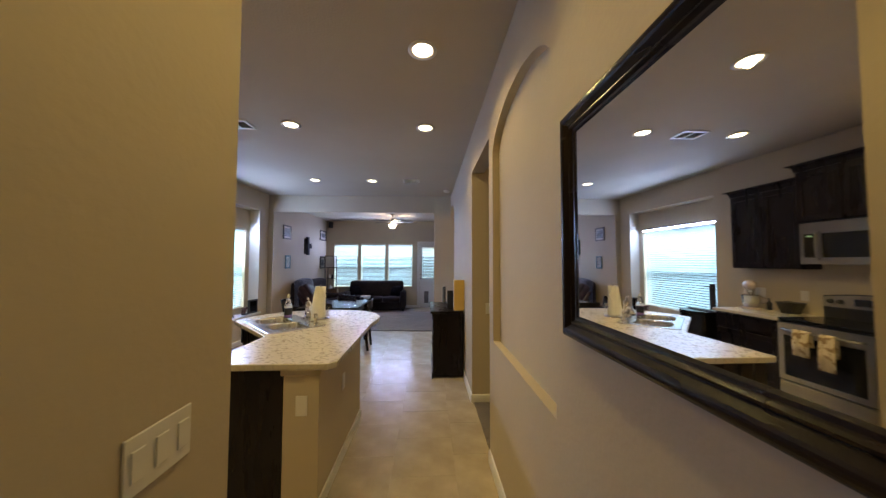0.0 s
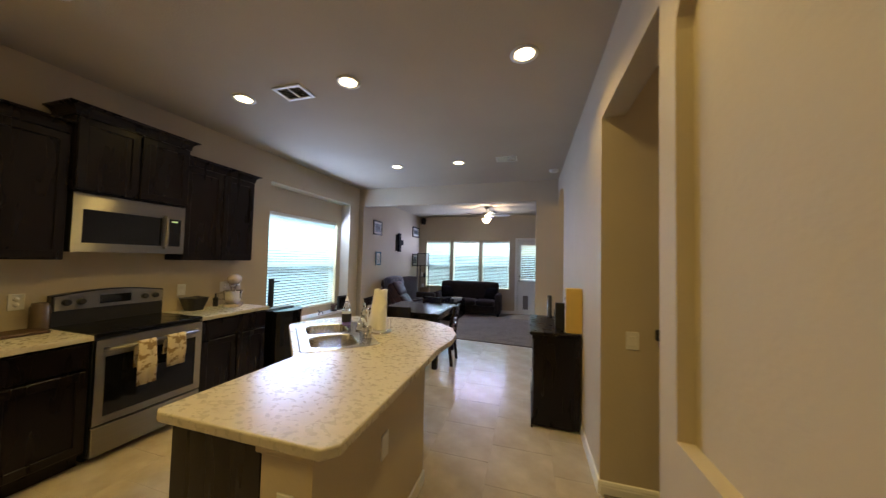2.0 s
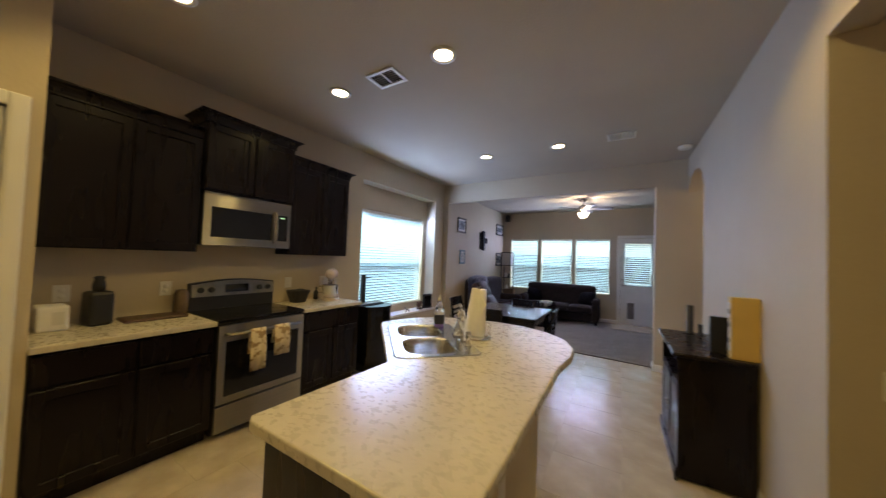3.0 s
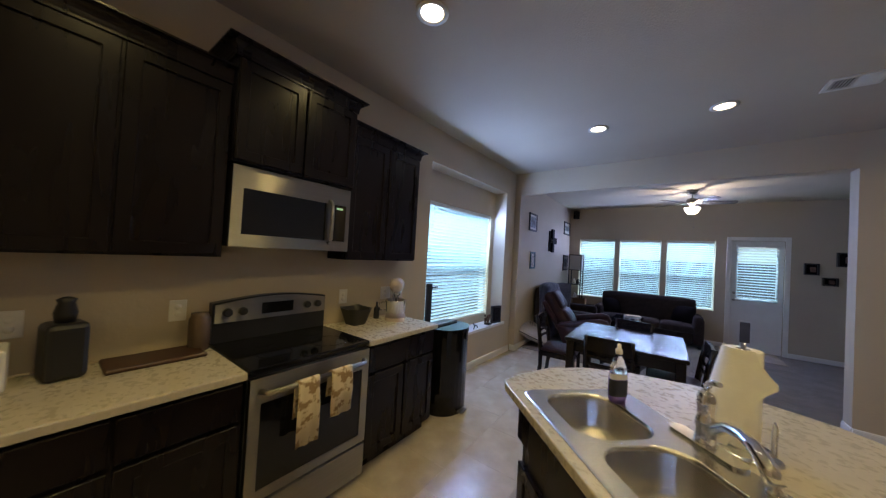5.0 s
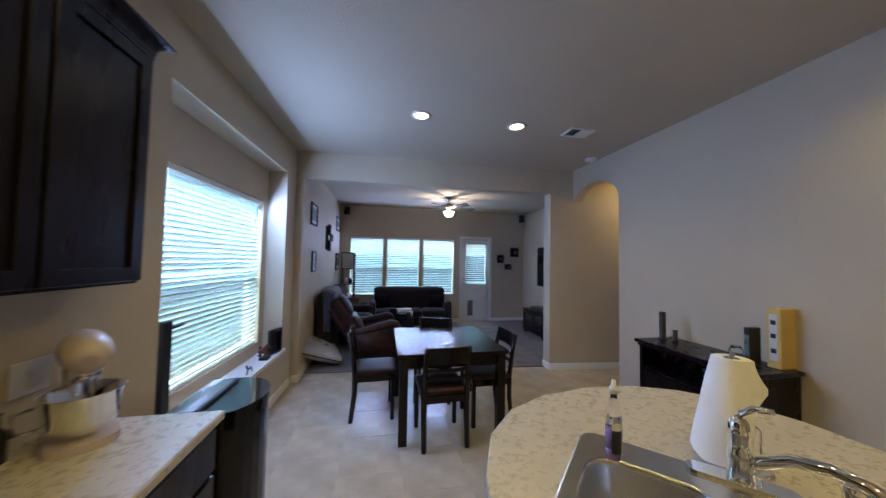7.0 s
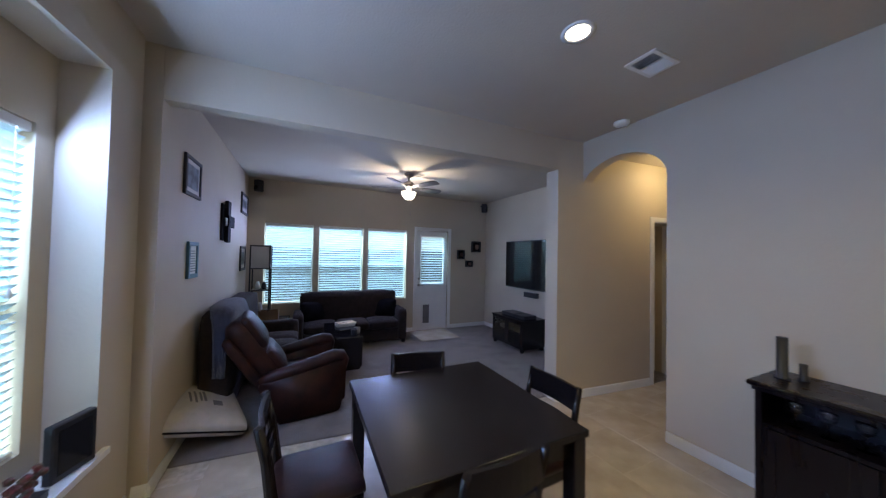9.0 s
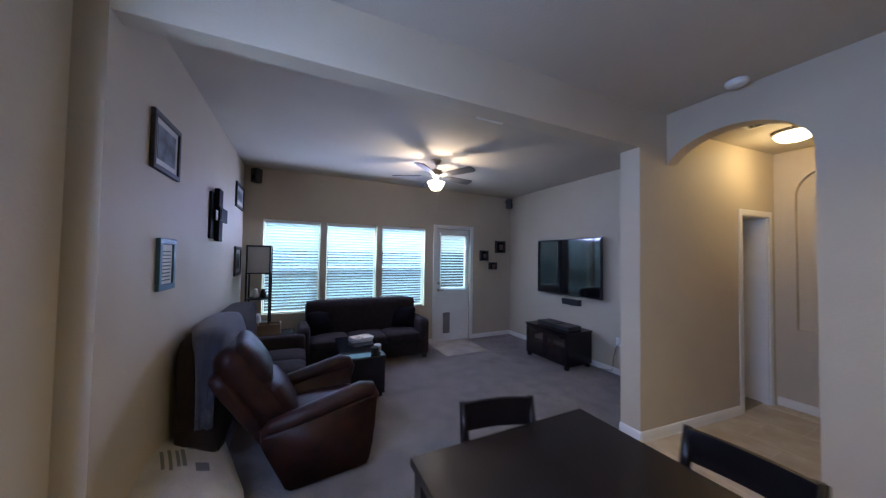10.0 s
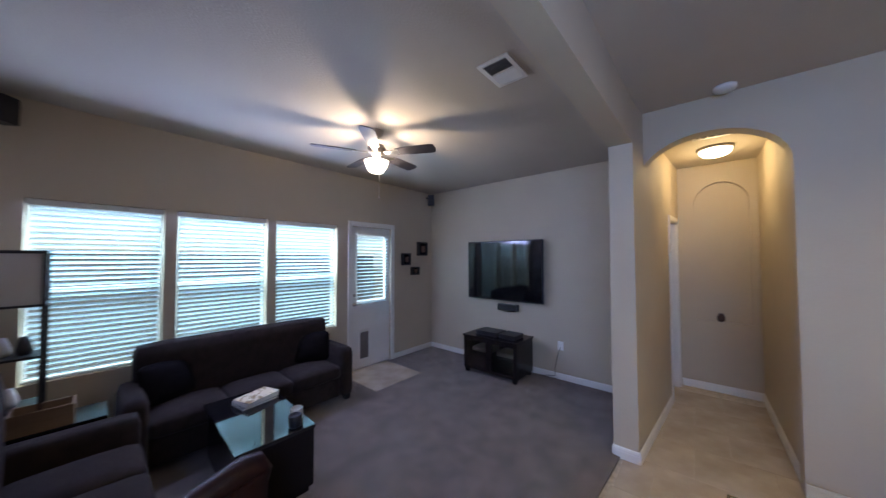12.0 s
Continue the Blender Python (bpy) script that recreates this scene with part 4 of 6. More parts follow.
EAST, WEST = -90, 90   # a plate on a wall that faces west turns by -90, one that faces east by 90
plate("light_switch", pose(HX, 1.15, 1.10, 0, 0, 90), 0.165, 0.12, gang=3, label="white triple light switch plate on the hallway wall")
plate("light_switch", pose(1.55, DOORW[1], 1.0), 0.075, 0.115, label="white light switch plate in the passage")
plate("light_switch", pose(1.20, 6.82, 1.16), 0.075, 0.115, label="white light switch plate beside the living room opening")
for y in (2.16, 2.69, 3.72, 4.17):
    p = LW @ Vector((0, y - 2.0, 1.115))
    plate("power_outlet", Matrix.Translation(p) @ pose(0, 0, 0, 0, 0, 88), 0.12 if y > 4 else 0.075, 0.115, "outlet", 1, "white outlet plate on the kitchen wall")
plate("power_outlet", pose(2.26, 7.85, 0.45, 0, 0, -90), 0.075, 0.115, "outlet", 1, "white outlet plate on the living room wall")
t = thing("wall_thermostat", pose(1.735, DOORW[1], 1.05), "dark rectangular wall control panel in the passage", "thermostat")
boxpart("case", (-0.06, 0.06, -0.025, 0, -0.035, 0.035), DARK, t, bevel=0.006)


def vent(x0, x1, y0, y1, z, n, label, two_way=False):
    t = thing("ceiling_vent", pose((x0 + x1) / 2, (y0 + y1) / 2, z), label, "vent", "ceiling vents")
    w, h = x1 - x0, y1 - y0
    bm = bmesh.new()
    for d in ((-w / 2, w / 2, -h / 2, -h / 2 + 0.025), (-w / 2, w / 2, h / 2 - 0.025, h / 2), (-w / 2, -w / 2 + 0.025, -h / 2 + 0.025, h / 2 - 0.025), (w / 2 - 0.025, w / 2, -h / 2 + 0.025, h / 2 - 0.025)):
        box(bm, *d, -0.010, 0.0)
    box(bm, -0.006, 0.006, -h / 2 + 0.025, h / 2 - 0.025, -0.009, -0.001)
    part("frame", bm, TRIM, t)
    # dark sheet put in for the shade of the duct; the ceiling is uncut
    boxpart("backing", (-w / 2 + 0.025, w / 2 - 0.025, -h / 2 + 0.025, h / 2 - 0.025, -0.0015, -0.0005), DARK, t)
    for k in range(n):
        y = -h / 2 + 0.03 + (h - 0.06) * (k + 0.5) / n
        for a, b in ((-w / 2 + 0.026, -0.007), (0.007, w / 2 - 0.026)):
            if two_way:
                x = a + (b - a) * (k + 0.5) / n
                boxpart("slat", (-0.011, 0.011, -h / 2 + 0.026, h / 2 - 0.026, -0.0006, 0.0006), TRIM, t, m=pose(x, 0, -0.008, 0, -38 if a < 0 else 38, 0))
            else:
                boxpart("slat", (a, b, -0.008, 0.008, -0.0006, 0.0006), TRIM, t, m=pose(0, y, -0.006, 35))


vent(-1.20, -0.92, 3.43, 3.63, CK, 6, "white slatted air vent in the kitchen ceiling")
vent(0.45, 0.73, 5.50, 5.70, CK, 6, "white slatted air vent in the dining ceiling", True)
vent(-0.28, 0.0, 7.25, 7.46, CL, 6, "white slatted air vent in the living room ceiling", True)
vent(1.62, 2.02, 6.12, 6.46, 2.77, 5, "white return air grille in the hall ceiling")
t = thing("smoke_detector", pose(1.25, 6.26, CK), "round white smoke detector on the ceiling", "smoke detector")
bm = bmesh.new()
lathe(bm, [(0.068, 0), (0.068, -0.018), (0.055, -0.034), (0.03, -0.038)], 24)
part("case", bm, WHITE, t)

# hall dome light
t = thing("dome_light", pose(2.42, 6.28, 2.77), "round frosted flush dome light, switched on, in the hall", "ceiling light")
bm = bmesh.new()
lathe(bm, [(0.15, 0), (0.15, -0.02), (0.135, -0.025)], 28)
part("base", bm, NICKEL, t)
bm = bmesh.new()
lathe(bm, [(0.135, -0.022), (0.13, -0.05), (0.10, -0.08), (0.05, -0.095), (0.002, -0.10)], 28)
part("globe", bm, DOMEGLOW, t)
bulb("hall_lamp", (2.42, 6.28, 2.60), 0.1, 16, (1.0, 0.74, 0.36))
# unseen bulb without a fixture, added to brighten the passage
bulb("passage_fill", (2.5, 2.5, 2.6), 0.1, 6, (1.0, 0.74, 0.46))
# bedroom door frame and leaf in the hall
t = tagged(new("door_hall"), "white open interior door at the hall's end", kind="structure")
t.matrix_basis = pose(3.06, 6.642, 0, 0, 0, -5.3)
bm = bmesh.new()
for d in ((-0.61, -0.55, -0.016, -0.002, 0, 2.11), (-0.05, 0.0, -0.016, -0.002, 0, 2.11), (-0.55, -0.05, -0.016, -0.002, 2.05, 2.11), (-0.56, -0.545, -0.002, 0.30, 0, 2.05), (-0.07, -0.052, -0.002, 0.30, 0, 2.05), (-0.545, -0.07, -0.002, 0.30, 2.04, 2.058)):
    box(bm, *d)
part("door_frame", bm, TRIM, t)
leaf = pose(-0.10, 0.31, 0, 0, 0, -38)
boxpart("door_leaf", (-0.02, 0.02, 0.0, 0.50, 0.014, 2.03), TRIM, t, m=leaf)
bm = bmesh.new()
lathe(bm, [(0.012, 0), (0.012, 0.03), (0.026, 0.045), (0.026, 0.06), (0.01, 0.07)], 14, leaf @ pose(-0.02, 0.44, 0.95, 0, -90))
part("knob", bm, NICKEL, t)

# small object on the hall niche
t = thing("niche_ornament", pose(HE + 0.03, 6.24, 0.84), "small brown ornament on the hall niche ledge", "ornament")
bm = bmesh.new()
lathe(bm, [(0.02, 0), (0.035, 0.02), (0.038, 0.06), (0.02, 0.09), (0.024, 0.1)], 12)
part("vase", bm, BOARD, t)


# ---- pantry door and picture ----
def pantry_door():
    t = tagged(new("door_pantry"), "white two-panel interior door with an arched upper panel", kind="structure")
    t.matrix_basis = pose(PX, 1.10, 0)
    w = 0.77
    bm = bmesh.new()
    box(bm, -0.05, -0.016, 0.004, w - 0.004, 0.01, 2.12)
    F = 0.012
    # stiles and rails stand proud of the panels
    for d in ((0.004, 0.12, 0.01, 2.12), (w - 0.12, w - 0.004, 0.01, 2.12), (0.12, w - 0.12, 0.01, 0.25), (0.12, w - 0.12, 0.74, 0.98), (0.12, w - 0.12, 2.02, 2.12)):
        box(bm, -0.016, -0.016 + F, d[0], d[1], d[2], d[3], bevel=0.004)
    n = 12
    up = [(0.12 + (w - 0.24) * k / n, 1.90 + 0.10 * math.sin(math.pi * k / n)) for k in range(n + 1)]
    f = Matrix(((0, 0, 1, -0.016), (1, 0, 0, 0), (0, 1, 0, 0), (0, 0, 0, 1)))
    prism(bm, up + [(w - 0.12, 2.03), (0.12, 2.03)], 0, F, f)
    part("door_leaf", bm, TRIM, t)
    bm = bmesh.new()
    for d in ((-0.07, 0.0, 0, 2.20), (w, w + 0.07, 0, 2.20), (0, w, 2.13, 2.20)):
        box(bm, 0.0, 0.016, *d, bevel=0.005)
        box(bm, 0.016, 0.022, d[0] + 0.012, d[1] - 0.012, d[2], d[3] - 0.015)
    part("casing", bm, TRIM, t)
    bm = bmesh.new()
    lathe(bm, [(0.030, 0), (0.030, 0.008), (0.012, 0.014), (0.012, 0.05)], 16, pose(-0.004, w - 0.06, 0.91, 0, 90))
    box(bm, 0.04, 0.056, w - 0.17, w - 0.05, 0.90, 0.918, bevel=0.006)
    part("lever_handle", bm, NICKEL, t)


pantry_door()
t = thing("woven_ball", pose(PX + 0.045, 1.85, 0.73), "red and white woven ball hanging from the pantry door handle", "ornament")
bm = bmesh.new()
bmesh.ops.create_icosphere(bm, subdivisions=3, radius=0.042)
part("ball", bm, material("red_band", (0.22, 0.035, 0.03), 0.7, color2=(0.05, 0.02, 0.02), scale=30), t)
bm = bmesh.new()
for k in range(4):
    a = k * 0.8
    tube(bm, [(0.043 * math.cos(b) * math.cos(a), 0.043 * math.cos(b) * math.sin(a), 0.043 * math.sin(b)) for b in [j * 2 * math.pi / 20 for j in range(21)]], 0.003, 5)
part("white_strap", bm, MAT, t)
bm = bmesh.new()
tube(bm, [(0, 0, 0.04), (0, -0.01, 0.16)], 0.002, 5)
part("cord", bm, DARK, t)


def picture(name, m, w, h, border, matw, frame_mat, label, print_mat=None, depth=0.022):
    """A framed picture; local x across, facing -y."""
    t = thing(name, m, label, "picture", "framed pictures")
    for d in ((0, w, 0, border), (0, w, h - border, h), (0, border, border, h - border), (w - border, w, border, h - border)):
        boxpart("frame_bar", (d[0], d[1], -depth, 0, d[2], d[3]), frame_mat, t, bevel=0.003)
    boxpart("mat", (border, w - border, -depth * 0.5, -0.001, border, h - border), MAT, t)
    b = border + matw
    boxpart("print", (b, w - b, -depth * 0.5 - 0.002, -depth * 0.5, b, h - b), print_mat or PHOTO, t)
    return t


picture("framed_picture", pose(PX + 0.002, 1.25, 2.34, 0, 0, 90), 0.52, 0.34, 0.025, 0.05, DARK, "black framed drawing with a white mat above the pantry door")


# ---- living room pictures ----
WALLP = pose(LX, 0, 0, 0, 0, 90)
for y0, y1, z0, z1, fm, bo, mw, lab in ((7.30, 7.685, 2.01, 2.33, DARK, 0.03, 0.035, "landscape print in a dark frame with white mat"),
                                       (7.43, 7.67, 1.335, 1.64, TEAL, 0.035, 0.02, "framed printed verse in a blue-grey frame"),
                                       (9.58, 10.10, 2.14, 2.45, DARK, 0.035, 0.06, "small print in a dark frame with white mat"),
                                       (9.62, 10.02, 1.28, 1.65, DARK, 0.04, 0.05, "narrow print in a dark frame with white mat")):
    p = picture("framed_picture", WALLP @ pose(y0, 0, z0), y1 - y0, z1 - z0, bo, mw, fm, lab,
                MAT if fm is TEAL else None)
    if fm is TEAL:
        for k in range(9):
            boxpart("text_bar", (0.062, 0.172, -0.0155, -0.0135, 0.055 + k * 0.021, 0.063 + k * 0.021), DARK, p)
# cluster of dark squares hung as wall decoration
MATTE = material("matte_black", (0.012, 0.012, 0.014), 0.8, spec=0.15, var=0.1)
t = thing("wall_photo_cluster", pose(LX, 8.56, 1.91, 0, 0, 90), "dark wall decoration of overlapping frames around a bright square", "wall decoration")
boxpart("backplate", (-0.10, 0.06, -0.02, 0, -0.22, 0.20), MATTE, t, "tall dark panel", bevel=0.003)
boxpart("top_square", (-0.02, 0.12, -0.06, -0.0205, 0.05, 0.24), MATTE, t, bevel=0.003)
boxpart("middle_square", (-0.06, 0.24, -0.075, -0.0605, -0.06, 0.07), MATTE, t, bevel=0.003)
boxpart("bottom_square", (0.0, 0.13, -0.06, -0.0205, -0.24, -0.05), MATTE, t, bevel=0.003)
boxpart("middle_photo", (-0.03, 0.04, -0.079, -0.0755, -0.04, 0.05), MATTE, t, "dark photo")
for x0, x1, z0, z1 in ((1.52, 1.69, 1.50, 1.70), (1.88, 2.10, 1.66, 1.90), (1.73, 1.90, 1.33, 1.47)):
    t = thing("shadow_box", pose((x0 + x1) / 2, FY, z0), "small square black shadow box on the wall", "wall decoration", "shadow boxes")
    w, h = (x1 - x0) / 2, z1 - z0
    bm = bmesh.new()
    for d in ((-w, -w + 0.02, 0, h), (w - 0.02, w, 0, h), (-w + 0.02, w - 0.02, 0, 0.02), (-w + 0.02, w - 0.02, h - 0.02, h)):
        box(bm, d[0], d[1], -0.06, -0.002, d[2], d[3])
    part("frame", bm, DARK, t)
    boxpart("backing", (-w + 0.02, w - 0.02, -0.02, -0.003, 0.02, h - 0.02), FABRICD, t)
    boxpart("ornament", (-w * 0.2, w * 0.6, -0.045, -0.02, h * 0.25, h * 0.7), material("ornament_brown", (0.16, 0.09, 0.07), 0.6, var=0.3, scale=20), t, bevel=0.01)
for x in (-2.22, 2.15):
    s = 1 if x < 0 else -1
    t = thing("wall_speaker", pose(x, FY - 0.09, 2.66, 0, 0, -40 * s), "small black surround speaker on a wall bracket", "speaker", "wall speakers")
    boxpart("case", (-0.05, 0.05, -0.06, 0.05, -0.10, 0.09), DARK, t, bevel=0.008)
    bm = bmesh.new()
    lathe(bm, [(0.035, 0), (0.037, 0.004), (0.01, 0.004)], 14, pose(0, -0.061, -0.04, 90))
    part("driver", bm, FABRICD, t)
    bm = bmesh.new()
    tube(bm, [(0, 0.05, 0.03), (0, 0.085, 0.05)], 0.012, 8)
    part("bracket", bm, DARK, t)


# ---- sofas ----
def sofa(m, w, d, hb, label, pillows=True, cushions=3, name="sofa"):
    """Local x across, back at +y, seat towards -y; origin at the middle of the back's foot."""
    t = thing(name, m, label, "sofa")
    aw, ah, sh = 0.15, 0.60, 0.42
    bm = bmesh.new()
    box(bm, -w / 2 + aw, w / 2 - aw, -d + 0.04, -0.05, 0.07, 0.28, bevel=0.02, seg=2)
    part("base", bm, SOFA, t)
    for s in (-1, 1):
        bm = bmesh.new()
        x0, x1 = sorted((s * w / 2, s * (w / 2 - aw)))
        pillow(bm, x0, x1, -d, -0.04, 0.06, ah, 0.012, 0.05)
        part("armrest", bm, SOFA, t)
    bm = bmesh.new()
    pillow(bm, -w / 2 + aw * 0.6, w / 2 - aw * 0.6, -0.22, 0.0, 0.20, hb, 0.02, 0.06)
    part("backrest", bm, SOFA, t)
    cw = (w - 2 * aw) / cushions
    for k in range(cushions):
        bm = bmesh.new()
        x0 = -w / 2 + aw + cw * k
        pillow(bm, x0 + 0.004, x0 + cw - 0.004, -d - 0.01, -0.20, 0.28, sh, 0.025, 0.045)
        part("seat_cushion", bm, SOFA, t)
    for x in (-w / 2 + 0.06, w / 2 - 0.06):
        for y in (-d + 0.06, -0.08):
            boxpart("foot", (x - 0.03, x + 0.03, y - 0.03, y + 0.03, 0.012, 0.07), DARK, t)
    return t


SOFX, SOFY = -0.73, 10.15
sofa(pose(SOFX, SOFY, 0), 1.84, 0.66, 0.89, "brown-grey three-seat fabric sofa below the windows")
for x, r in ((-0.60, 25), (0.60, -25)):
    t = thing("throw_pillow", pose(SOFX + x, SOFY - 0.30, 0.43, -20, 0, r), "black square throw pillow on the sofa", "pillow", "throw pillows")
    bm = bmesh.new()
    pillow(bm, -0.19, 0.19, -0.05, 0.05, 0.0, 0.33, 0.05, 0.05)
    part("cushion", bm, FABRICD, t)
t = thing("loveseat", pose(LX, 0, 0), "brown-grey fabric sofa along the wall beside the recliner", "sofa")
bm = bmesh.new()
pillow(bm, 0.03, 0.30, 7.62, 9.42, 0.20, 1.02, 0.02, 0.08)
part("backrest", bm, SOFA, t)
bm = bmesh.new()
box(bm, 0.06, 0.28, 7.66, 9.38, 0.06, 0.30, bevel=0.02, seg=2)
box(bm, 0.20, 0.76, 8.46, 9.26, 0.06, 0.27, bevel=0.02, seg=2)
part("base", bm, SOFA, t)
bm = bmesh.new()
pillow(bm, 0.08, 0.82, 9.26, 9.43, 0.06, 0.58, 0.012, 0.05)
part("armrest", bm, SOFA, t)
for a, b in ((8.44, 8.84), (8.85, 9.25)):
    bm = bmesh.new()
    pillow(bm, 0.26, 0.82, a, b, 0.27, 0.44, 0.025, 0.05)
    part("seat_cushion", bm, SOFA, t)
for x, y in ((0.1, 7.72), (0.1, 9.36), (0.74, 8.5), (0.74, 9.36)):
    boxpart("foot", (x - 0.03, x + 0.03, y - 0.03, y + 0.03, 0.012, 0.08), DARK, t)
t = thing("grey_throw", pose(0, 0, 0), "grey knitted throw draped over the near end of the loveseat's back", "blanket")
bm = bmesh.new()
rows = [(7.592, 0.45, -2.215, -2.14, 0), (7.588, 0.60, -2.22, -2.14, 0), (7.590, 0.78, -2.225, -2.13, 0.05), (7.592, 0.93, -2.23, -2.11, 0.2), (7.60, 1.00, -2.24, -2.10, 0.4),
        (7.64, 1.045, -2.25, -2.085, 0.7), (7.74, 1.062, -2.28, -2.075, 1), (7.88, 1.068, -2.32, -2.07, 1.15), (8.02, 1.074, -2.32, -2.07, 1.2), (8.16, 1.07, -2.31, -2.075, 1.1), (8.30, 1.06, -2.29, -2.08, 0.9)]
grid = []
for i, (y, z, xa, xb, f) in enumerate(rows):
    vs = []
    for j in range(14):
        u = min(1, j / 8)
        d = max(0, j - 8)
        wob = 0.008 * math.sin(j * 1.7 + i * 0.8)
        vs.append(bm.verts.new((xa + (xb - xa) * u + f * (0.012 * min(d, 2)) + 0.006 * math.sin(i + j), y + 0.01 * math.sin(j * 2.1) * (1 if i > 3 else 0) + (wob - 0.004 if i < 4 else 0),
                                z - f * 0.062 * d - 0.035 * f * abs(2 * u - 1) ** 3 + (abs(wob) if i > 3 else 0))))
    grid.append(vs)
for a, b in zip(grid, grid[1:]):
    for j in range(13):
        bm.faces.new((a[j], a[j + 1], b[j + 1], b[j])).smooth = True
ob = part("blanket", bm, THROW, t)
mod = ob.modifiers.new("thick", "SOLIDIFY")
mod.thickness = 0.018


def recliner():
    """Local x forward, y to its left; origin on the floor under the seat."""
    t = thing("recliner", pose(-1.46, 7.83, 0.012, 0, 0, 6), "brown leather recliner with padded arms, tilted back", "armchair")
    for s in (-1, 1):
        bm = bmesh.new()
        y0, y1 = sorted((s * 0.28, s * 0.41))
        f = Matrix(((1, 0, 0, 0), (0, 0, 1, 0), (0, 1, 0, 0), (0, 0, 0, 1)))
        prism(bm, [(-0.27, 0.02), (0.25, 0.02), (0.27, 0.04), (0.31, 0.30), (0.32, 0.50), (0.30, 0.53), (-0.20, 0.44), (-0.40, 0.42), (-0.43, 0.38), (-0.40, 0.30)], y0 + 0.01, y1, f)
        bmesh.ops.bevel(bm, geom=bm.edges[:], offset=0.015, segments=2, affect="EDGES")
        for fc in bm.faces:
            fc.smooth = True
        part("side_panel", bm, LEATHER, t)
        bm = bmesh.new()
        tube(bm, [(-0.42, s * 0.345, 0.40), (-0.36, s * 0.345, 0.43), (-0.12, s * 0.345, 0.475), (0.12, s * 0.345, 0.53), (0.21, s * 0.345, 0.548), (0.27, s * 0.345, 0.54), (0.30, s * 0.345, 0.49), (0.295, s * 0.345, 0.40)],
             [0.03, 0.052, 0.060, 0.062, 0.064, 0.060, 0.050, 0.03], 16)
        part("arm_pad", bm, LEATHER, t, "puffed leather arm pad")
    bm = bmesh.new()
    pillow(bm, -0.26, 0.33, -0.28, 0.28, 0.20, 0.38, 0.03, 0.07)
    part("seat_cushion", bm, LEATHER, t)
    bm = bmesh.new()
    pillow(bm, 0.27, 0.35, -0.27, 0.27, 0.05, 0.33, 0.015, 0.035)
    part("footrest", bm, LEATHER, t)
    tilt = pose(-0.26, 0, 0.34, 0, -33, 0)
    for a, b, c, d, e, q in ((-0.11, 0.085, 0.0, 0.70, 0.28, 0.02), (0.035, 0.125, 0.34, 0.68, 0.25, 0.03), (0.035, 0.12, 0.03, 0.33, 0.25, 0.03)):
        bm = bmesh.new()
        pillow(bm, a, b, -e, e, c, d, q, 0.097 if a < 0 else 0.045, tilt)
        part("back_cushion", bm, LEATHER, t)
    bm = bmesh.new()
    pillow(bm, -0.17, -0.07, -0.29, 0.29, -0.14, 0.60, 0.01, 0.045, tilt)
    part("back_shell", bm, LEATHER, t)
    boxpart("base", (-0.24, 0.22, -0.26, 0.26, 0.0, 0.06), DARK, t)


recliner()

# ---- pet bed ----
t = thing("pet_bed", Matrix.Translation((-1.92, 7.33, 0.02)) @ Matrix(((-0.66, -0.03, 0.4, 0), (-0.70, 1.12, -0.1, 0), (0.40, 0.04, 1.1, 0), (0, 0, 0, 1))),
          "cream fleece pet bed with grey print leaning on the wall", "pet bed")
bm = bmesh.new()
pillow(bm, 0.0, 0.68, 0.0, 0.60, 0.0, 0.10, 0.05, 0.045)
part("mattress", bm, PETBED, t)
bm = bmesh.new()
loop = [(x, y, 0.05) for x, y in rounded(-0.005, 0.685, -0.005, 0.605, 0.045)]
tube(bm, loop + loop[:1], 0.006, 6)
part("piping", bm, FABRICD, t, "dark piping")
GREYP = material("grey_print", (0.17, 0.16, 0.16), 0.95, var=0.1)
for x, y, w, h in ((0.33, 0.22, 0.016, 0.13), (0.365, 0.20, 0.016, 0.16), (0.40, 0.21, 0.016, 0.14), (0.19, 0.18, 0.07, 0.06), (0.20, 0.36, 0.08, 0.07), (0.30, 0.22, 0.02, 0.14)):
    bm = bmesh.new()
    vs = []
    for u in range(5):
        for v in range(5):
            px, py = x + w * u / 4, y + h * v / 4
            a, b = px / 0.34 - 1, py / 0.30 - 1
            vs.append(bm.verts.new((px, py, 0.1025 + 0.05 * (1 - a * a) * (1 - b * b))))
    for u in range(4):
        for v in range(4):
            bm.faces.new((vs[5 * u + v], vs[5 * u + 5 + v], vs[5 * u + 6 + v], vs[5 * u + 1 + v]))
    part("print_mark", bm, GREYP, t)


# ---- coffee table, lamp, side table ----
def coffee_table():
    x0, x1, y0, y1 = -1.22, -0.745, 8.50, 9.42
    t = thing("coffee_table", pose((x0 + x1) / 2, (y0 + y1) / 2, 0.012, 0, 0, -2), "black coffee table with a glossy top and closed sides", "table")
    w, d = (x1 - x0) / 2, (y1 - y0) / 2
    boxpart("top", (-w, w, -d, d, 0.425, 0.455), GLOSS, t, "glossy black top", bevel=0.004)
    boxpart("body", (-w + 0.03, w - 0.005, -d + 0.01, d - 0.01, 0.04, 0.425), TABLEW, t, bevel=0.004)
    boxpart("plinth", (-w + 0.05, w - 0.03, -d + 0.03, d - 0.03, 0, 0.04), TABLEW, t)


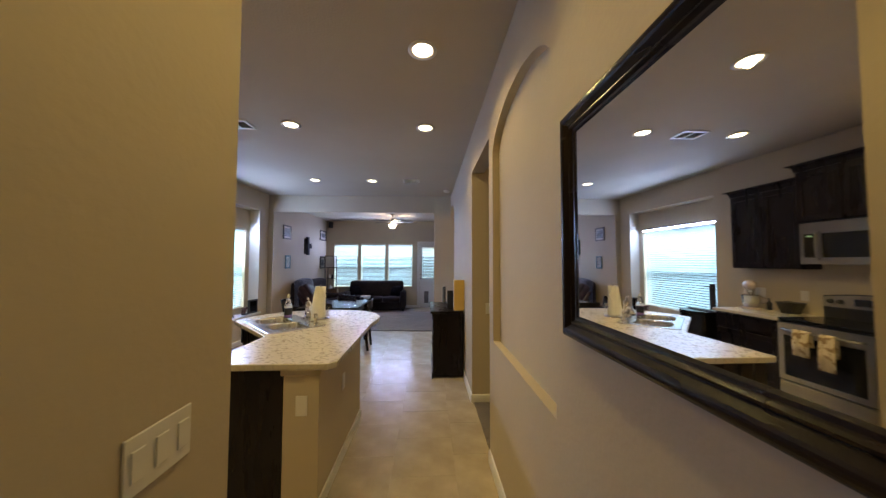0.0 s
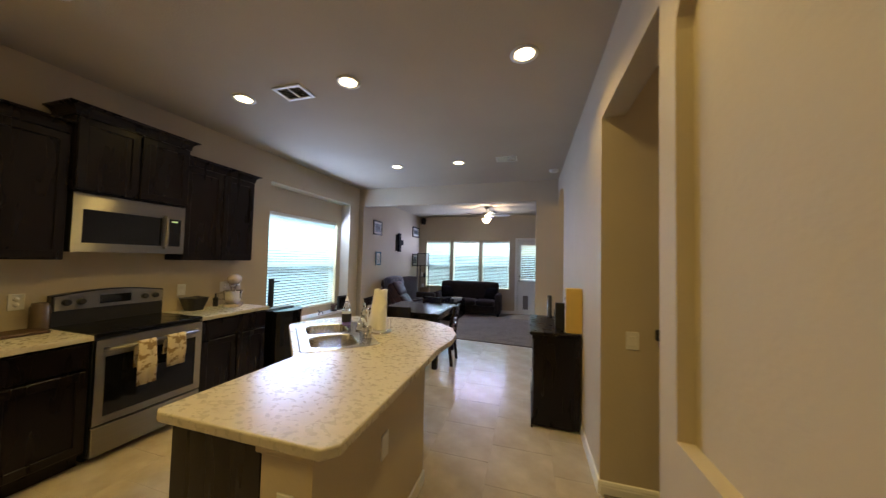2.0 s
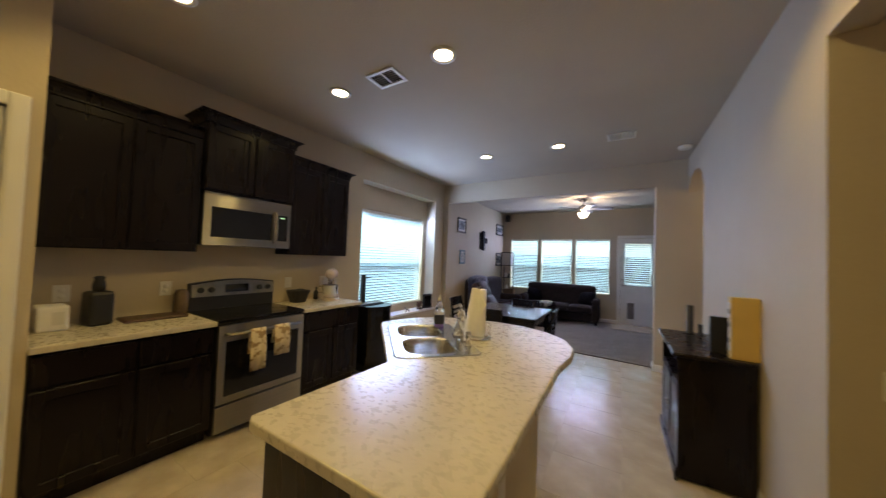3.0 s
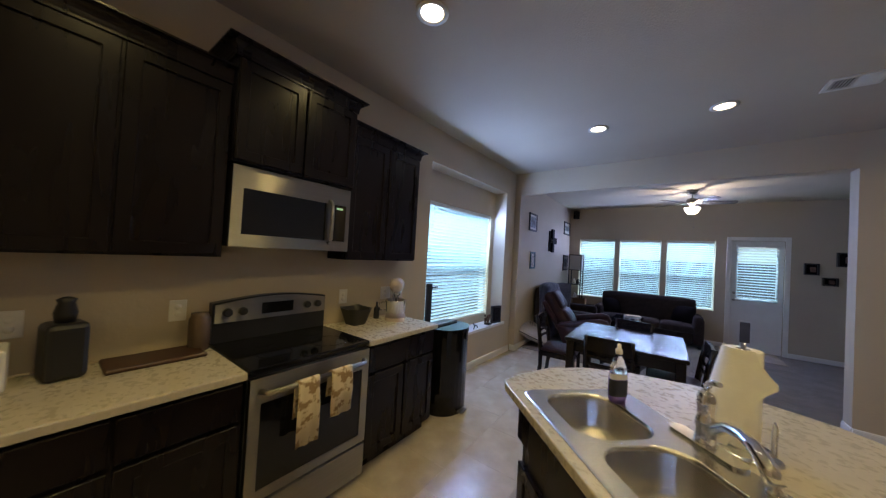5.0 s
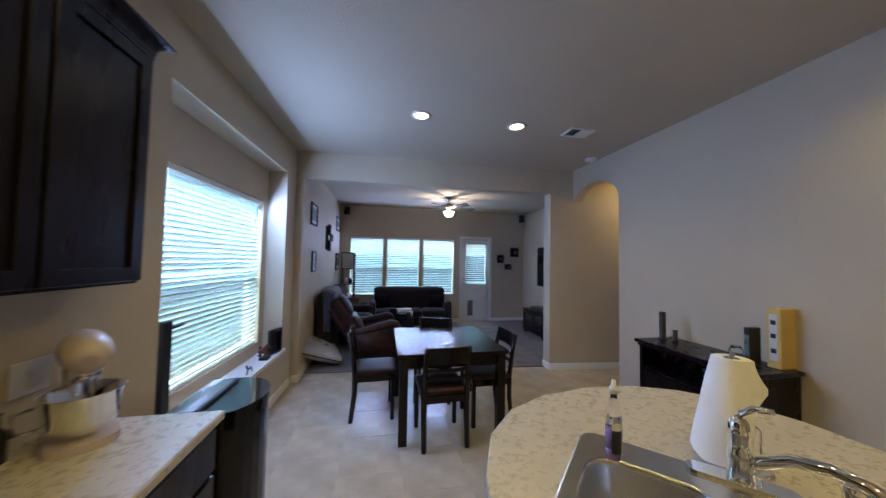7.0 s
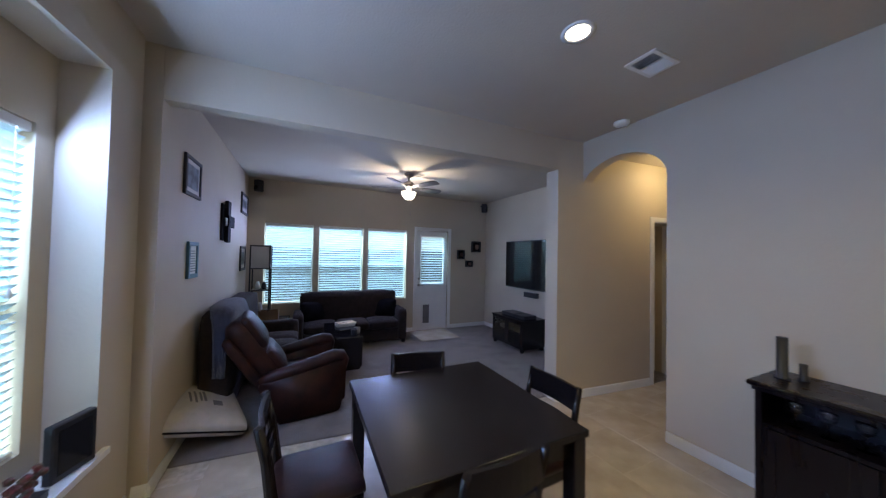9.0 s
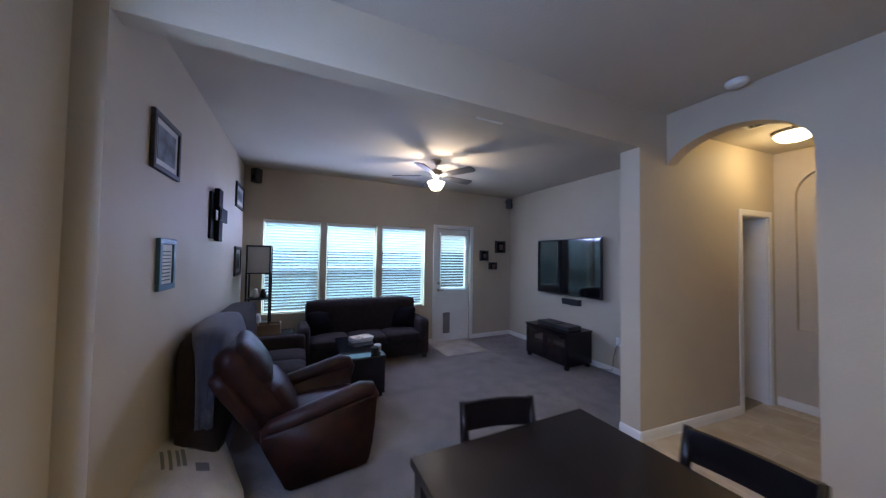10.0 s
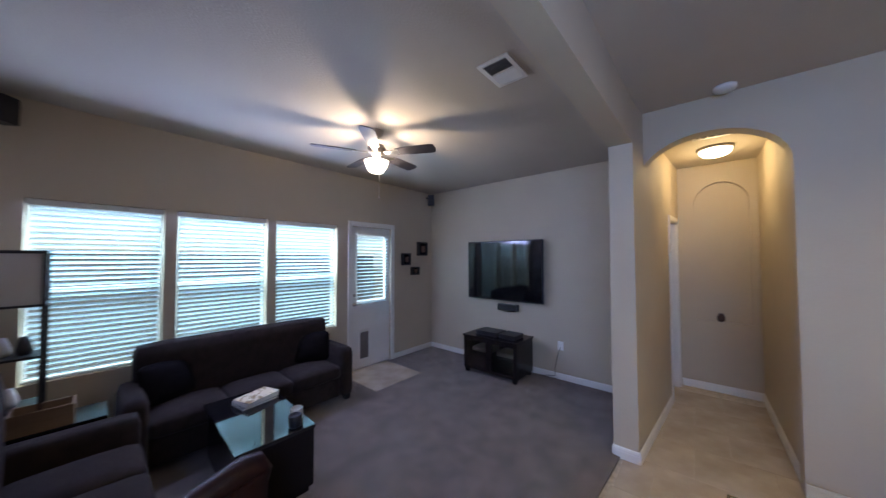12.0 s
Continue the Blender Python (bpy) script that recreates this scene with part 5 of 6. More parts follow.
coffee_table()
for k in range(3):
    t = thing("magazine", pose(-0.92 + 0.006 * k, 9.18, 0.467 + 0.016 * k, 0, 0, 8 + 5 * k), "stacked magazine on the coffee table", "magazine", "magazines on the coffee table")
    boxpart("pages", (-0.13, 0.13, -0.09, 0.09, 0, 0.014), MAT, t)
    boxpart("cover", (-0.132, 0.132, -0.092, 0.092, 0.014, 0.0158), (PHOTO, MAT, TOWEL)[k], t)
for x, y, mt, lab in ((-0.82, 8.66, NICKEL, "silver candle jar"), (-0.87, 8.57, DARK, "dark candle jar")):
    t = thing("candle_jar", pose(x, y, 0.467), lab + " on the coffee table", "candle", "candles on the coffee table")
    bm = bmesh.new()
    lathe(bm, [(0.038, 0), (0.042, 0.01), (0.042, 0.075), (0.036, 0.08), (0.034, 0.06)], 16)
    part("jar_body", bm, mt, t)


def shelf_lamp():
    t = thing("shelf_floor_lamp", pose(-2.13, 9.88, 0.012), "black square floor lamp with open shelves and a pale shade", "floor lamp")
    w = 0.13
    for x in (-w, w):
        for y in (-w, w):
            boxpart("post", (x - 0.010, x + 0.010, y - 0.010, y + 0.010, 0, 1.64), DARK, t)
    for z in (0.25, 0.62, 0.95):
        boxpart("shelf", (-w + 0.01, w - 0.01, -w + 0.01, w - 0.01, z, z + 0.015), DARK, t)
    for z0, z1 in ((1.64, 1.66), (1.29, 1.305)):
        bm = bmesh.new()
        for d in ((-w - 0.01, w + 0.01, -w - 0.01, -w + 0.01), (-w - 0.01, w + 0.01, w - 0.01, w + 0.01), (-w - 0.01, -w + 0.01, -w + 0.01, w - 0.01), (w - 0.01, w + 0.01, -w + 0.01, w - 0.01)):
            box(bm, *d, z0, z1)
        part("rail_frame", bm, DARK, t)
    bm = bmesh.new()
    for d in ((-w + 0.010, w - 0.010, -w + 0.002, -w + 0.005), (-w + 0.010, w - 0.010, w - 0.005, w - 0.002), (-w + 0.002, -w + 0.005, -w + 0.010, w - 0.010), (w - 0.005, w - 0.002, -w + 0.010, w - 0.010)):
        box(bm, *d, 1.306, 1.639)
    part("shade", bm, SHADE, t, "pale fabric shade")
    for x, y, z, mt in ((0.05, 0, 0.965, DARK), (-0.04, 0.03, 0.965, WHITE), (0.0, 0.0, 0.635, WHITE)):
        o = thing("shelf_ornament", pose(-2.13 + x, 9.88 + y, 0.012 + z), ("white" if mt is WHITE else "black") + " ornament on the lamp's shelf", "ornament", "ornaments on the shelf lamp")
        bm = bmesh.new()
        lathe(bm, [(0.03, 0), (0.04, 0.03), (0.03, 0.08), (0.018, 0.12)], 10)
        part("figure", bm, mt, o)


shelf_lamp()
t = thing("end_table", pose(-1.92, 9.72, 0.012), "small dark end table in the corner between the sofas", "table")
boxpart("top", (-0.20, 0.22, -0.16, 0.16, 0.50, 0.53), TABLEW, t, bevel=0.004)
for x in (-0.17, 0.19):
    for y in (-0.13, 0.13):
        boxpart("leg", (x - 0.02, x + 0.02, y - 0.02, y + 0.02, 0, 0.50), TABLEW, t)
t = thing("wooden_crate", pose(-1.98, 9.66, 0.542), "small open wooden crate on the end table", "box")
CRATE = material("pale_wood", (0.22, 0.14, 0.08), 0.7, var=0.25, scale=8, stretch=(0.2, 1, 1))
for d in ((-0.13, 0.13, -0.09, -0.08, 0, 0.13), (-0.13, 0.13, 0.08, 0.09, 0, 0.13), (-0.13, -0.12, -0.08, 0.08, 0, 0.13), (0.12, 0.13, -0.08, 0.08, 0, 0.13)):
    boxpart("side_board", d, CRATE, t)
boxpart("bottom_board", (-0.12, 0.12, -0.08, 0.08, 0, 0.01), CRATE, t)


# ---- television and stand ----
def television():
    t = thing("television", pose(2.26, 8.66, 1.43), "large black flat-screen television mounted on the wall", "television")
    boxpart("bracket", (-0.06, 0.0, -0.15, 0.15, -0.15, 0.15), DARK, t)
    boxpart("body", (-0.10, -0.061, -0.62, 0.62, -0.445, 0.445), DARK, t, bevel=0.006)
    boxpart("screen", (-0.102, -0.1002, -0.605, 0.605, -0.425, 0.430), BLACK, t, "glossy black screen")
    t = thing("center_speaker", pose(2.26, 8.60, 0.885), "small black centre speaker on the wall below the television", "speaker")
    boxpart("case", (-0.08, 0.0, -0.16, 0.16, -0.045, 0.045), DARK, t, bevel=0.006)


television()


def tv_stand():
    t = thing("tv_stand", pose(1.935, 8.615, 0.012), "black wooden television stand with glass-front doors", "tv stand")
    x0, x1, y0, y1, h = -0.245, 0.245, -0.41, 0.41, 0.52
    for name, e in (("side_panel", (x0 + 0.02, x1, y0, y0 + 0.025, 0.05, h - 0.025)), ("side_panel", (x0 + 0.02, x1, y1 - 0.025, y1, 0.05, h - 0.025)), ("back_panel", (x1 - 0.02, x1, y0 + 0.025, y1 - 0.025, 0.05, h - 0.025)),
                    ("bottom", (x0 + 0.02, x1 - 0.02, y0 + 0.025, y1 - 0.025, 0.05, 0.075)), ("shelf", (x0 + 0.04, x1 - 0.02, y0 + 0.025, y1 - 0.025, 0.26, 0.275))):
        boxpart(name, e, TABLEW, t)
    boxpart("top", (x0 - 0.01, x1 + 0.01, y0 - 0.015, y1 + 0.015, h - 0.025, h), TABLEW, t, bevel=0.005)
    for k in range(2):
        a, b = y0 + 0.82 * k / 2 + 0.004, y0 + 0.82 * (k + 1) / 2 - 0.004
        bm = bmesh.new()
        ring(bm, a, b, 0.06, h - 0.03, 0.04, x0, x0 + 0.02, put_right)
        part("door_frame", bm, TABLEW, t)
        boxpart("door_pane", (x0 + 0.008, x0 + 0.012, a + 0.04, b - 0.04, 0.10, h - 0.07), GLASS, t)
    for x in (x0 + 0.04, x1 - 0.04):
        for y in (y0 + 0.04, y1 - 0.04):
            boxpart("foot", (x - 0.025, x + 0.025, y - 0.025, y + 0.025, 0, 0.05), TABLEW, t)
    for y, w, z, mt, nm, lab in ((8.72, 0.34, 0.532, DARK, "receiver", "black receiver on the television stand"), (8.40, 0.24, 0.532, DARK, "game_console", "black console box on the television stand"),
                             (8.80, 0.30, 0.289, NICKEL, "media_box", "grey media box inside the television stand"), (8.42, 0.28, 0.289, NICKEL, "media_box", "grey media box inside the television stand")):
        o = thing(nm, pose(1.94, y, z), lab, "electronics")
        boxpart("case", (-0.14, 0.12, -w / 2, w / 2, 0, 0.055), mt, o, bevel=0.005)


tv_stand()
t = thing("hanging_cable", pose(2.26, 7.85, 0.45), "thin black cord hanging from the wall outlet", "cable")
bm = bmesh.new()
tube(bm, [(-0.012, 0, -0.02), (-0.03, 0.02, -0.08), (-0.03, 0.05, -0.20), (-0.02, 0.07, -0.30), (-0.05, 0.06, -0.39), (-0.04, 0.25, -0.43)], 0.004, 6)
part("cord", bm, DARK, t)


# ---- ceiling fan ----
def ceiling_fan():
    t = thing("ceiling_fan", pose(-0.10, 8.70, CL), "nickel ceiling fan with five dark blades and lit bowl", "ceiling fan")
    bm = bmesh.new()
    lathe(bm, [(0.065, 0), (0.062, -0.02), (0.04, -0.055), (0.015, -0.06)], 24)
    part("canopy", bm, NICKEL, t)
    bm = bmesh.new()
    lathe(bm, [(0.012, -0.05), (0.012, -0.13)], 12)
    part("downrod", bm, NICKEL, t)
    bm = bmesh.new()
    lathe(bm, [(0.03, -0.12), (0.07, -0.135), (0.085, -0.16), (0.08, -0.20), (0.045, -0.225), (0.03, -0.25)], 28)
    lathe(bm, [(0.012, -0.25), (0.012, -0.285)], 8)
    part("motor", bm, NICKEL, t)
    for k in range(5):
        m = pose(0, 0, 0, 0, 0, 72 * k + 81)
        bm = bmesh.new()
        out = [(0.19, -0.045), (0.30, -0.058), (0.53, -0.066), (0.56, -0.05), (0.57, 0), (0.56, 0.05), (0.53, 0.066), (0.30, 0.058), (0.19, 0.045)]
        prism(bm, out, -0.004, 0.004, m @ pose(0, 0, -0.205, -12, 0, 0))
        part("blade", bm, FANW, t, "dark wooden fan blade")
        bm = bmesh.new()
        prism(bm, [(0.08, -0.02), (0.22, -0.035), (0.22, 0.035), (0.08, 0.02)], -0.012, -0.004, m @ pose(0, 0, -0.20, -12, 0, 0))
        part("blade_bracket", bm, NICKEL, t)
    bm = bmesh.new()
    lathe(bm, [(0.112, -0.285), (0.105, -0.30), (0.095, -0.33), (0.07, -0.37), (0.055, -0.385), (0.03, -0.39), (0.001, -0.395)], 28, cap=False)
    part("light_bowl", bm, FANGLOW, t, "frosted glass bowl, lit")
    bm = bmesh.new()
    tube(bm, [(0.03, 0, -0.38), (0.03, 0, -0.60)], 0.0018, 5)
    lathe(bm, [(0.004, -0.63), (0.008, -0.61), (0.003, -0.60)], 8, pose(0.03, 0, 0))
    part("pull_chain", bm, NICKEL, t)


ceiling_fan()
bulb("fan_bulb", (-0.10, 8.70, CL - 0.315), 0.028, 50, (1.0, 0.83, 0.66))


# ---- kitchen things ----
CT = 0.905
MIXERM = material("mixer_enamel", (0.50, 0.42, 0.38), 0.25, var=0.03)
t = thing("stand_mixer", pose(-2.40, 4.17, CT, 0, 0, -48) @ Matrix.Scale(1.02, 4), "cream white stand mixer with a steel bowl on the countertop", "stand mixer")
bm = bmesh.new()
prism(bm, rounded(-0.10, 0.16, -0.085, 0.085, 0.06), 0, 0.028)
part("foot", bm, MIXERM, t)
bm = bmesh.new()
pillow(bm, -0.095, -0.02, -0.045, 0.045, 0.02, 0.24, 0.0, 0.03)
part("column", bm, MIXERM, t)
bm = bmesh.new()
tube(bm, [(-0.13, 0, 0.285), (-0.10, 0, 0.29), (0.0, 0, 0.295), (0.10, 0, 0.295), (0.155, 0, 0.29), (0.17, 0, 0.285)], [0.03, 0.055, 0.065, 0.060, 0.048, 0.02], 16)
part("motor_head", bm, MIXERM, t)
bm = bmesh.new()
lathe(bm, [(0.012, 0.13), (0.020, 0.15), (0.026, 0.20), (0.036, 0.22), (0.040, 0.25)], 16, pose(0.085, 0, 0))
part("beater_hub", bm, CHROME, t, "steel beater hub below the head")
bm = bmesh.new()
lathe(bm, [(0.03, 0.155 - 0.125), (0.06, 0.045), (0.085, 0.08), (0.095, 0.17), (0.10, 0.175), (0.092, 0.172), (0.08, 0.085), (0.04, 0.045)], 22, pose(0.075, 0, 0))
part("bowl", bm, CHROME, t, "polished steel bowl")
bm = bmesh.new()
tube(bm, [(0.075, -0.095, 0.15), (0.075, -0.14, 0.14), (0.075, -0.135, 0.08), (0.075, -0.088, 0.08)], 0.007, 8)
part("bowl_handle", bm, CHROME, t)

t = thing("dark_bowl", pose(-2.45, 3.77, CT), "dark grey square-mouthed bowl on the countertop", "bowl")
bm = bmesh.new()
o1, o2, i2, i1 = [rounded(-a, a, -a, a, a * 0.5) for a in (0.065, 0.105, 0.095, 0.055)]
rings = [[bm.verts.new((x, y, z + (0.02 * (abs(x) * abs(y)) / 0.008 if z > 0.05 else 0))) for x, y in r] for r, z in ((o1, 0), (o2, 0.115), (i2, 0.115), (i1, 0.012))]
for a, b in zip(rings, rings[1:]):
    for k in range(len(a)):
        bm.faces.new((a[k], a[(k + 1) % len(a)], b[(k + 1) % len(b)], b[k]))
bm.faces.new(rings[0][::-1])
bm.faces.new(rings[-1])
part("bowl_body", bm, DARK, t)

t = thing("knife_block", pose(-2.47, 2.30, CT, 0, 0, 10), "black knife block on the countertop", "knife block")
boxpart("block", (-0.07, 0.07, -0.06, 0.06, 0, 0.23), DARK, t, bevel=0.02, seg=2)
bm = bmesh.new()
lathe(bm, [(0.03, 0.23), (0.035, 0.27), (0.025, 0.31), (0.03, 0.325), (0.01, 0.335)], 14)
part("top_knob", bm, DARK, t)
t = thing("white_appliance", pose(-2.47, 2.10, CT), "small white boxy kitchen appliance on the countertop", "toaster")
boxpart("case", (-0.10, 0.08, -0.06, 0.07, 0, 0.155), WHITE, t, bevel=0.012, seg=2)
boxpart("dial_panel", (0.0805, 0.083, 0.0, 0.05, 0.04, 0.12), MAT, t)
t = thing("cutting_board", pose(-2.46, 2.60, CT), "reddish-brown wooden cutting board lying on the countertop", "cutting board")
boxpart("board", (-0.11, 0.10, -0.19, 0.17, 0.0, 0.020), BOARD, t, bevel=0.006)
t = thing("dark_canister", pose(-2.52, 2.77, CT + 0.0), "smoky glass canister on the countertop", "canister")
bm = bmesh.new()
lathe(bm, [(0.048, 0), (0.05, 0.01), (0.05, 0.17), (0.042, 0.185), (0.042, 0.2), (0.01, 0.205)], 18)
part("canister_body", bm, material("smoky_canister", (0.10, 0.07, 0.05), 0.2, var=0.2), t)
t = thing("soap_dispenser", pose(-2.50, 4.03, CT), "small dark pump bottle on the countertop", "bottle")
bm = bmesh.new()
lathe(bm, [(0.025, 0), (0.025, 0.09), (0.01, 0.105), (0.008, 0.14), (0.014, 0.145)], 12)
part("bottle", bm, DARK, t)

# dish towels over the oven handle
for y0, w, h in ((3.03, 0.12, 0.33), (3.22, 0.14, 0.25)):
    t = thing("dish_towel", pose(-1.937, y0, 0.815), "cream dish towel with brown print hanging from the oven handle", "towel", "dish towels")
    bm = bmesh.new()
    n, prof = 10, [(-0.028, -h * 0.6), (-0.024, -0.02), (-0.016, 0.0), (0.0, 0.006), (0.012, -0.004), (0.017, -0.03), (0.022, -h * 0.5), (0.020, -h)]
    grid = [[bm.verts.new((x + 0.006 * math.sin(j * 1.3 + y0 * 9) * (abs(z) / h), w * j / n + 0.006 * math.sin(z * 30) * (j / n - 0.5), z)) for j in range(n + 1)] for x, z in prof]
    for a, b in zip(grid, grid[1:]):
        for j in range(n):
            bm.faces.new((a[j], a[j + 1], b[j + 1], b[j])).smooth = True
    ob = part("cloth", bm, TOWEL, t)
    mod = ob.modifiers.new("thick", "SOLIDIFY")
    mod.thickness, mod.offset = 0.004, 0

# trash can
t = thing("trash_can", pose(-2.17, 4.69, 0), "black half-round step trash can beside the counter", "trash can")
half = [(-0.17, -0.23), (0.0, -0.23)] + [(0.19 * math.sin(math.pi * k / 14), -0.23 * math.cos(math.pi * k / 14)) for k in range(1, 14)] + [(0.0, 0.23), (-0.17, 0.23)]
bm = bmesh.new()
prism(bm, half, 0.0, 0.76)
part("body", bm, BLACK, t)
bm = bmesh.new()
prism(bm, [(x * 1.04, y * 1.04) for x, y in half], 0.76, 0.80)
part("lid", bm, BLACK, t, "glossy black lid")
boxpart("pedal", (0.17, 0.23, -0.05, 0.05, 0.02, 0.035), STEEL, t)
boxpart("rear_plate", (-0.165, -0.05, -0.20, 0.20, 0.802, 0.812), STEEL, t, "steel plate at the back of the lid", bevel=0.003)
boxpart("lid_hinge", (-0.048, -0.030, -0.20, 0.20, 0.802, 0.815), DARK, t)

# things on the window seat
SILL = REC[2] + 0.004
t = thing("black_stand", LW @ pose(-0.05, 2.86, SILL), "black upright stand with a short arm on the window seat", "stand")
boxpart("post", (-0.02, 0.02, -0.035, 0.035, 0.0, 0.66), DARK, t, bevel=0.005)
boxpart("foot_plate", (-0.06, 0.06, -0.06, 0.12, 0.0, 0.012), DARK, t, bevel=0.003)
bm = bmesh.new()
tube(bm, [(0, 0.03, 0.61), (0.02, 0.12, 0.62)], 0.010, 8)
part("arm", bm, DARK, t)
t = thing("dark_clock", LW @ pose(-0.02, 4.43, SILL, 0, 0, -15), "black picture frame standing at the end of the window seat", "picture")
boxpart("frame", (-0.02, 0.02, -0.11, 0.09, 0.0, 0.26), DARK, t, bevel=0.006)
boxpart("glass_front", (0.0205, 0.022, -0.085, 0.065, 0.03, 0.23), BLACK, t)
t = thing("red_ornament", LW @ pose(-0.04, 4.22, SILL), "small dark red and green ornament on the window seat", "ornament")
bm = bmesh.new()
for k in range(26):
    a, r, z = random.random() * 6.3, random.random() * 0.05, 0.03 + random.random() * 0.10
    bmesh.ops.create_icosphere(bm, subdivisions=1, radius=0.018, matrix=Matrix.Translation((r * math.cos(a), r * math.sin(a), z)))
part("cluster", bm, material("red_green", (0.14, 0.02, 0.02), 0.5, color2=(0.03, 0.05, 0.02), scale=40), t)
boxpart("saucer", (-0.04, 0.04, -0.04, 0.04, 0, 0.03), DARK, t)
t = thing("small_figurine", LW @ pose(-0.02, 3.85, SILL), "small dark figurine-like ornament on the window seat", "ornament")
bm = bmesh.new()
tube(bm, [(0, -0.05, 0.0), (0, -0.03, 0.04), (0, 0.03, 0.045), (0, 0.05, 0.0)], 0.008, 6)
tube(bm, [(0, -0.03, 0.04), (0, -0.06, 0.08)], 0.009, 6)
part("body", bm, DARK, t)

# ---- things on the island ----
t = thing("paper_towel_holder", pose(-0.235, 3.655, CT) @ Matrix.Scale(1.15, 4), "paper towel roll on a chrome stand on the island", "paper towels")
bm = bmesh.new()
lathe(bm, [(0.082, 0), (0.082, 0.006), (0.07, 0.012), (0.01, 0.016)], 30)
part("stand_base", bm, CHROME, t)
bm = bmesh.new()
tube(bm, [(0, 0, 0.01), (0, 0, 0.31)], 0.006, 8)
tube(bm, [(0.07, -0.02, 0.01), (0.07, -0.02, 0.09), (0.07, 0.0, 0.10), (0.07, 0.02, 0.09), (0.07, 0.02, 0.01)], 0.003, 6)
part("stand_rod", bm, CHROME, t)
bm = bmesh.new()
lathe(bm, [(0.018, 0.018), (0.042, 0.018), (0.043, 0.02), (0.043, 0.290), (0.042, 0.292), (0.018, 0.292)], 30, cap=False)
part("paper_roll", bm, PAPER, t, "white quilted paper roll")
bm = bmesh.new()
grid = []
for i in range(25):
    a = radians(135 + 8 * i)
    f = max(0.0, math.cos((i - 3) * 0.14)) ** 1.5 if i < 14 else 0.0
    tip = max(0, i - 20) / 4
    low = 0.045 - 0.006 * i if i < 5 else (0.015 if i < 13 else 0.015 + 0.0155 * (i - 12))
    top = 0.296 - 0.02 * tip * 4
    grid.append([bm.verts.new(((0.045 + 0.056 * f * (1 - v) ** 0.9 + 0.032 * tip * tip) * math.cos(a), (0.045 + 0.056 * f * (1 - v) ** 0.9 + 0.032 * tip * tip) * math.sin(a), low + (top - low) * v)) for v in (0, 0.25, 0.5, 0.75, 1)])
for a, b in zip(grid, grid[1:]):
    for j in range(4):
        bm.faces.new((a[j], b[j], b[j + 1], a[j + 1])).smooth = True
part("loose_sheet", bm, PAPER, t)

t = thing("dish_soap", pose(-0.605, 3.745, CT + 0.006, 0, 0, 45) @ Matrix.Scale(1.16, 4), "clear bottle of purple dish soap beside the sink", "soap bottle")
bm = bmesh.new()
for z0, z1, w0, w1 in ((0, 0.03, 0.030, 0.034), (0.03, 0.09, 0.034, 0.033)):
    a = [bm.verts.new((x * w0 / 0.034, y * w0 / 0.034, z0)) for x, y in rounded(-0.034, 0.034, -0.02, 0.02, 0.018)]
    b = [bm.verts.new((x * w1 / 0.034, y * w1 / 0.034, z1)) for x, y in rounded(-0.034, 0.034, -0.02, 0.02, 0.018)]
    for k in range(len(a)):
        bm.faces.new((a[k], a[(k + 1) % len(a)], b[(k + 1) % len(b)], b[k])).smooth = True
    bm.faces.new(a[::-1])
    bm.faces.new(b)
part("liquid", bm, PURPLE, t, "purple soap in the lower half")
bm = bmesh.new()
prev = None
for z, w in ((0.0905, 0.033), (0.13, 0.028), (0.16, 0.016), (0.175, 0.011)):
    r = [bm.verts.new((x * w / 0.034, y * w / 0.034, z)) for x, y in rounded(-0.034, 0.034, -0.02, 0.02, 0.018)]
    if prev:
        for k in range(len(r)):
            bm.faces.new((prev[k], prev[(k + 1) % len(r)], r[(k + 1) % len(r)], r[k])).smooth = True
    else:
        bm.faces.new(r[::-1])
    prev = r
bm.faces.new(prev)
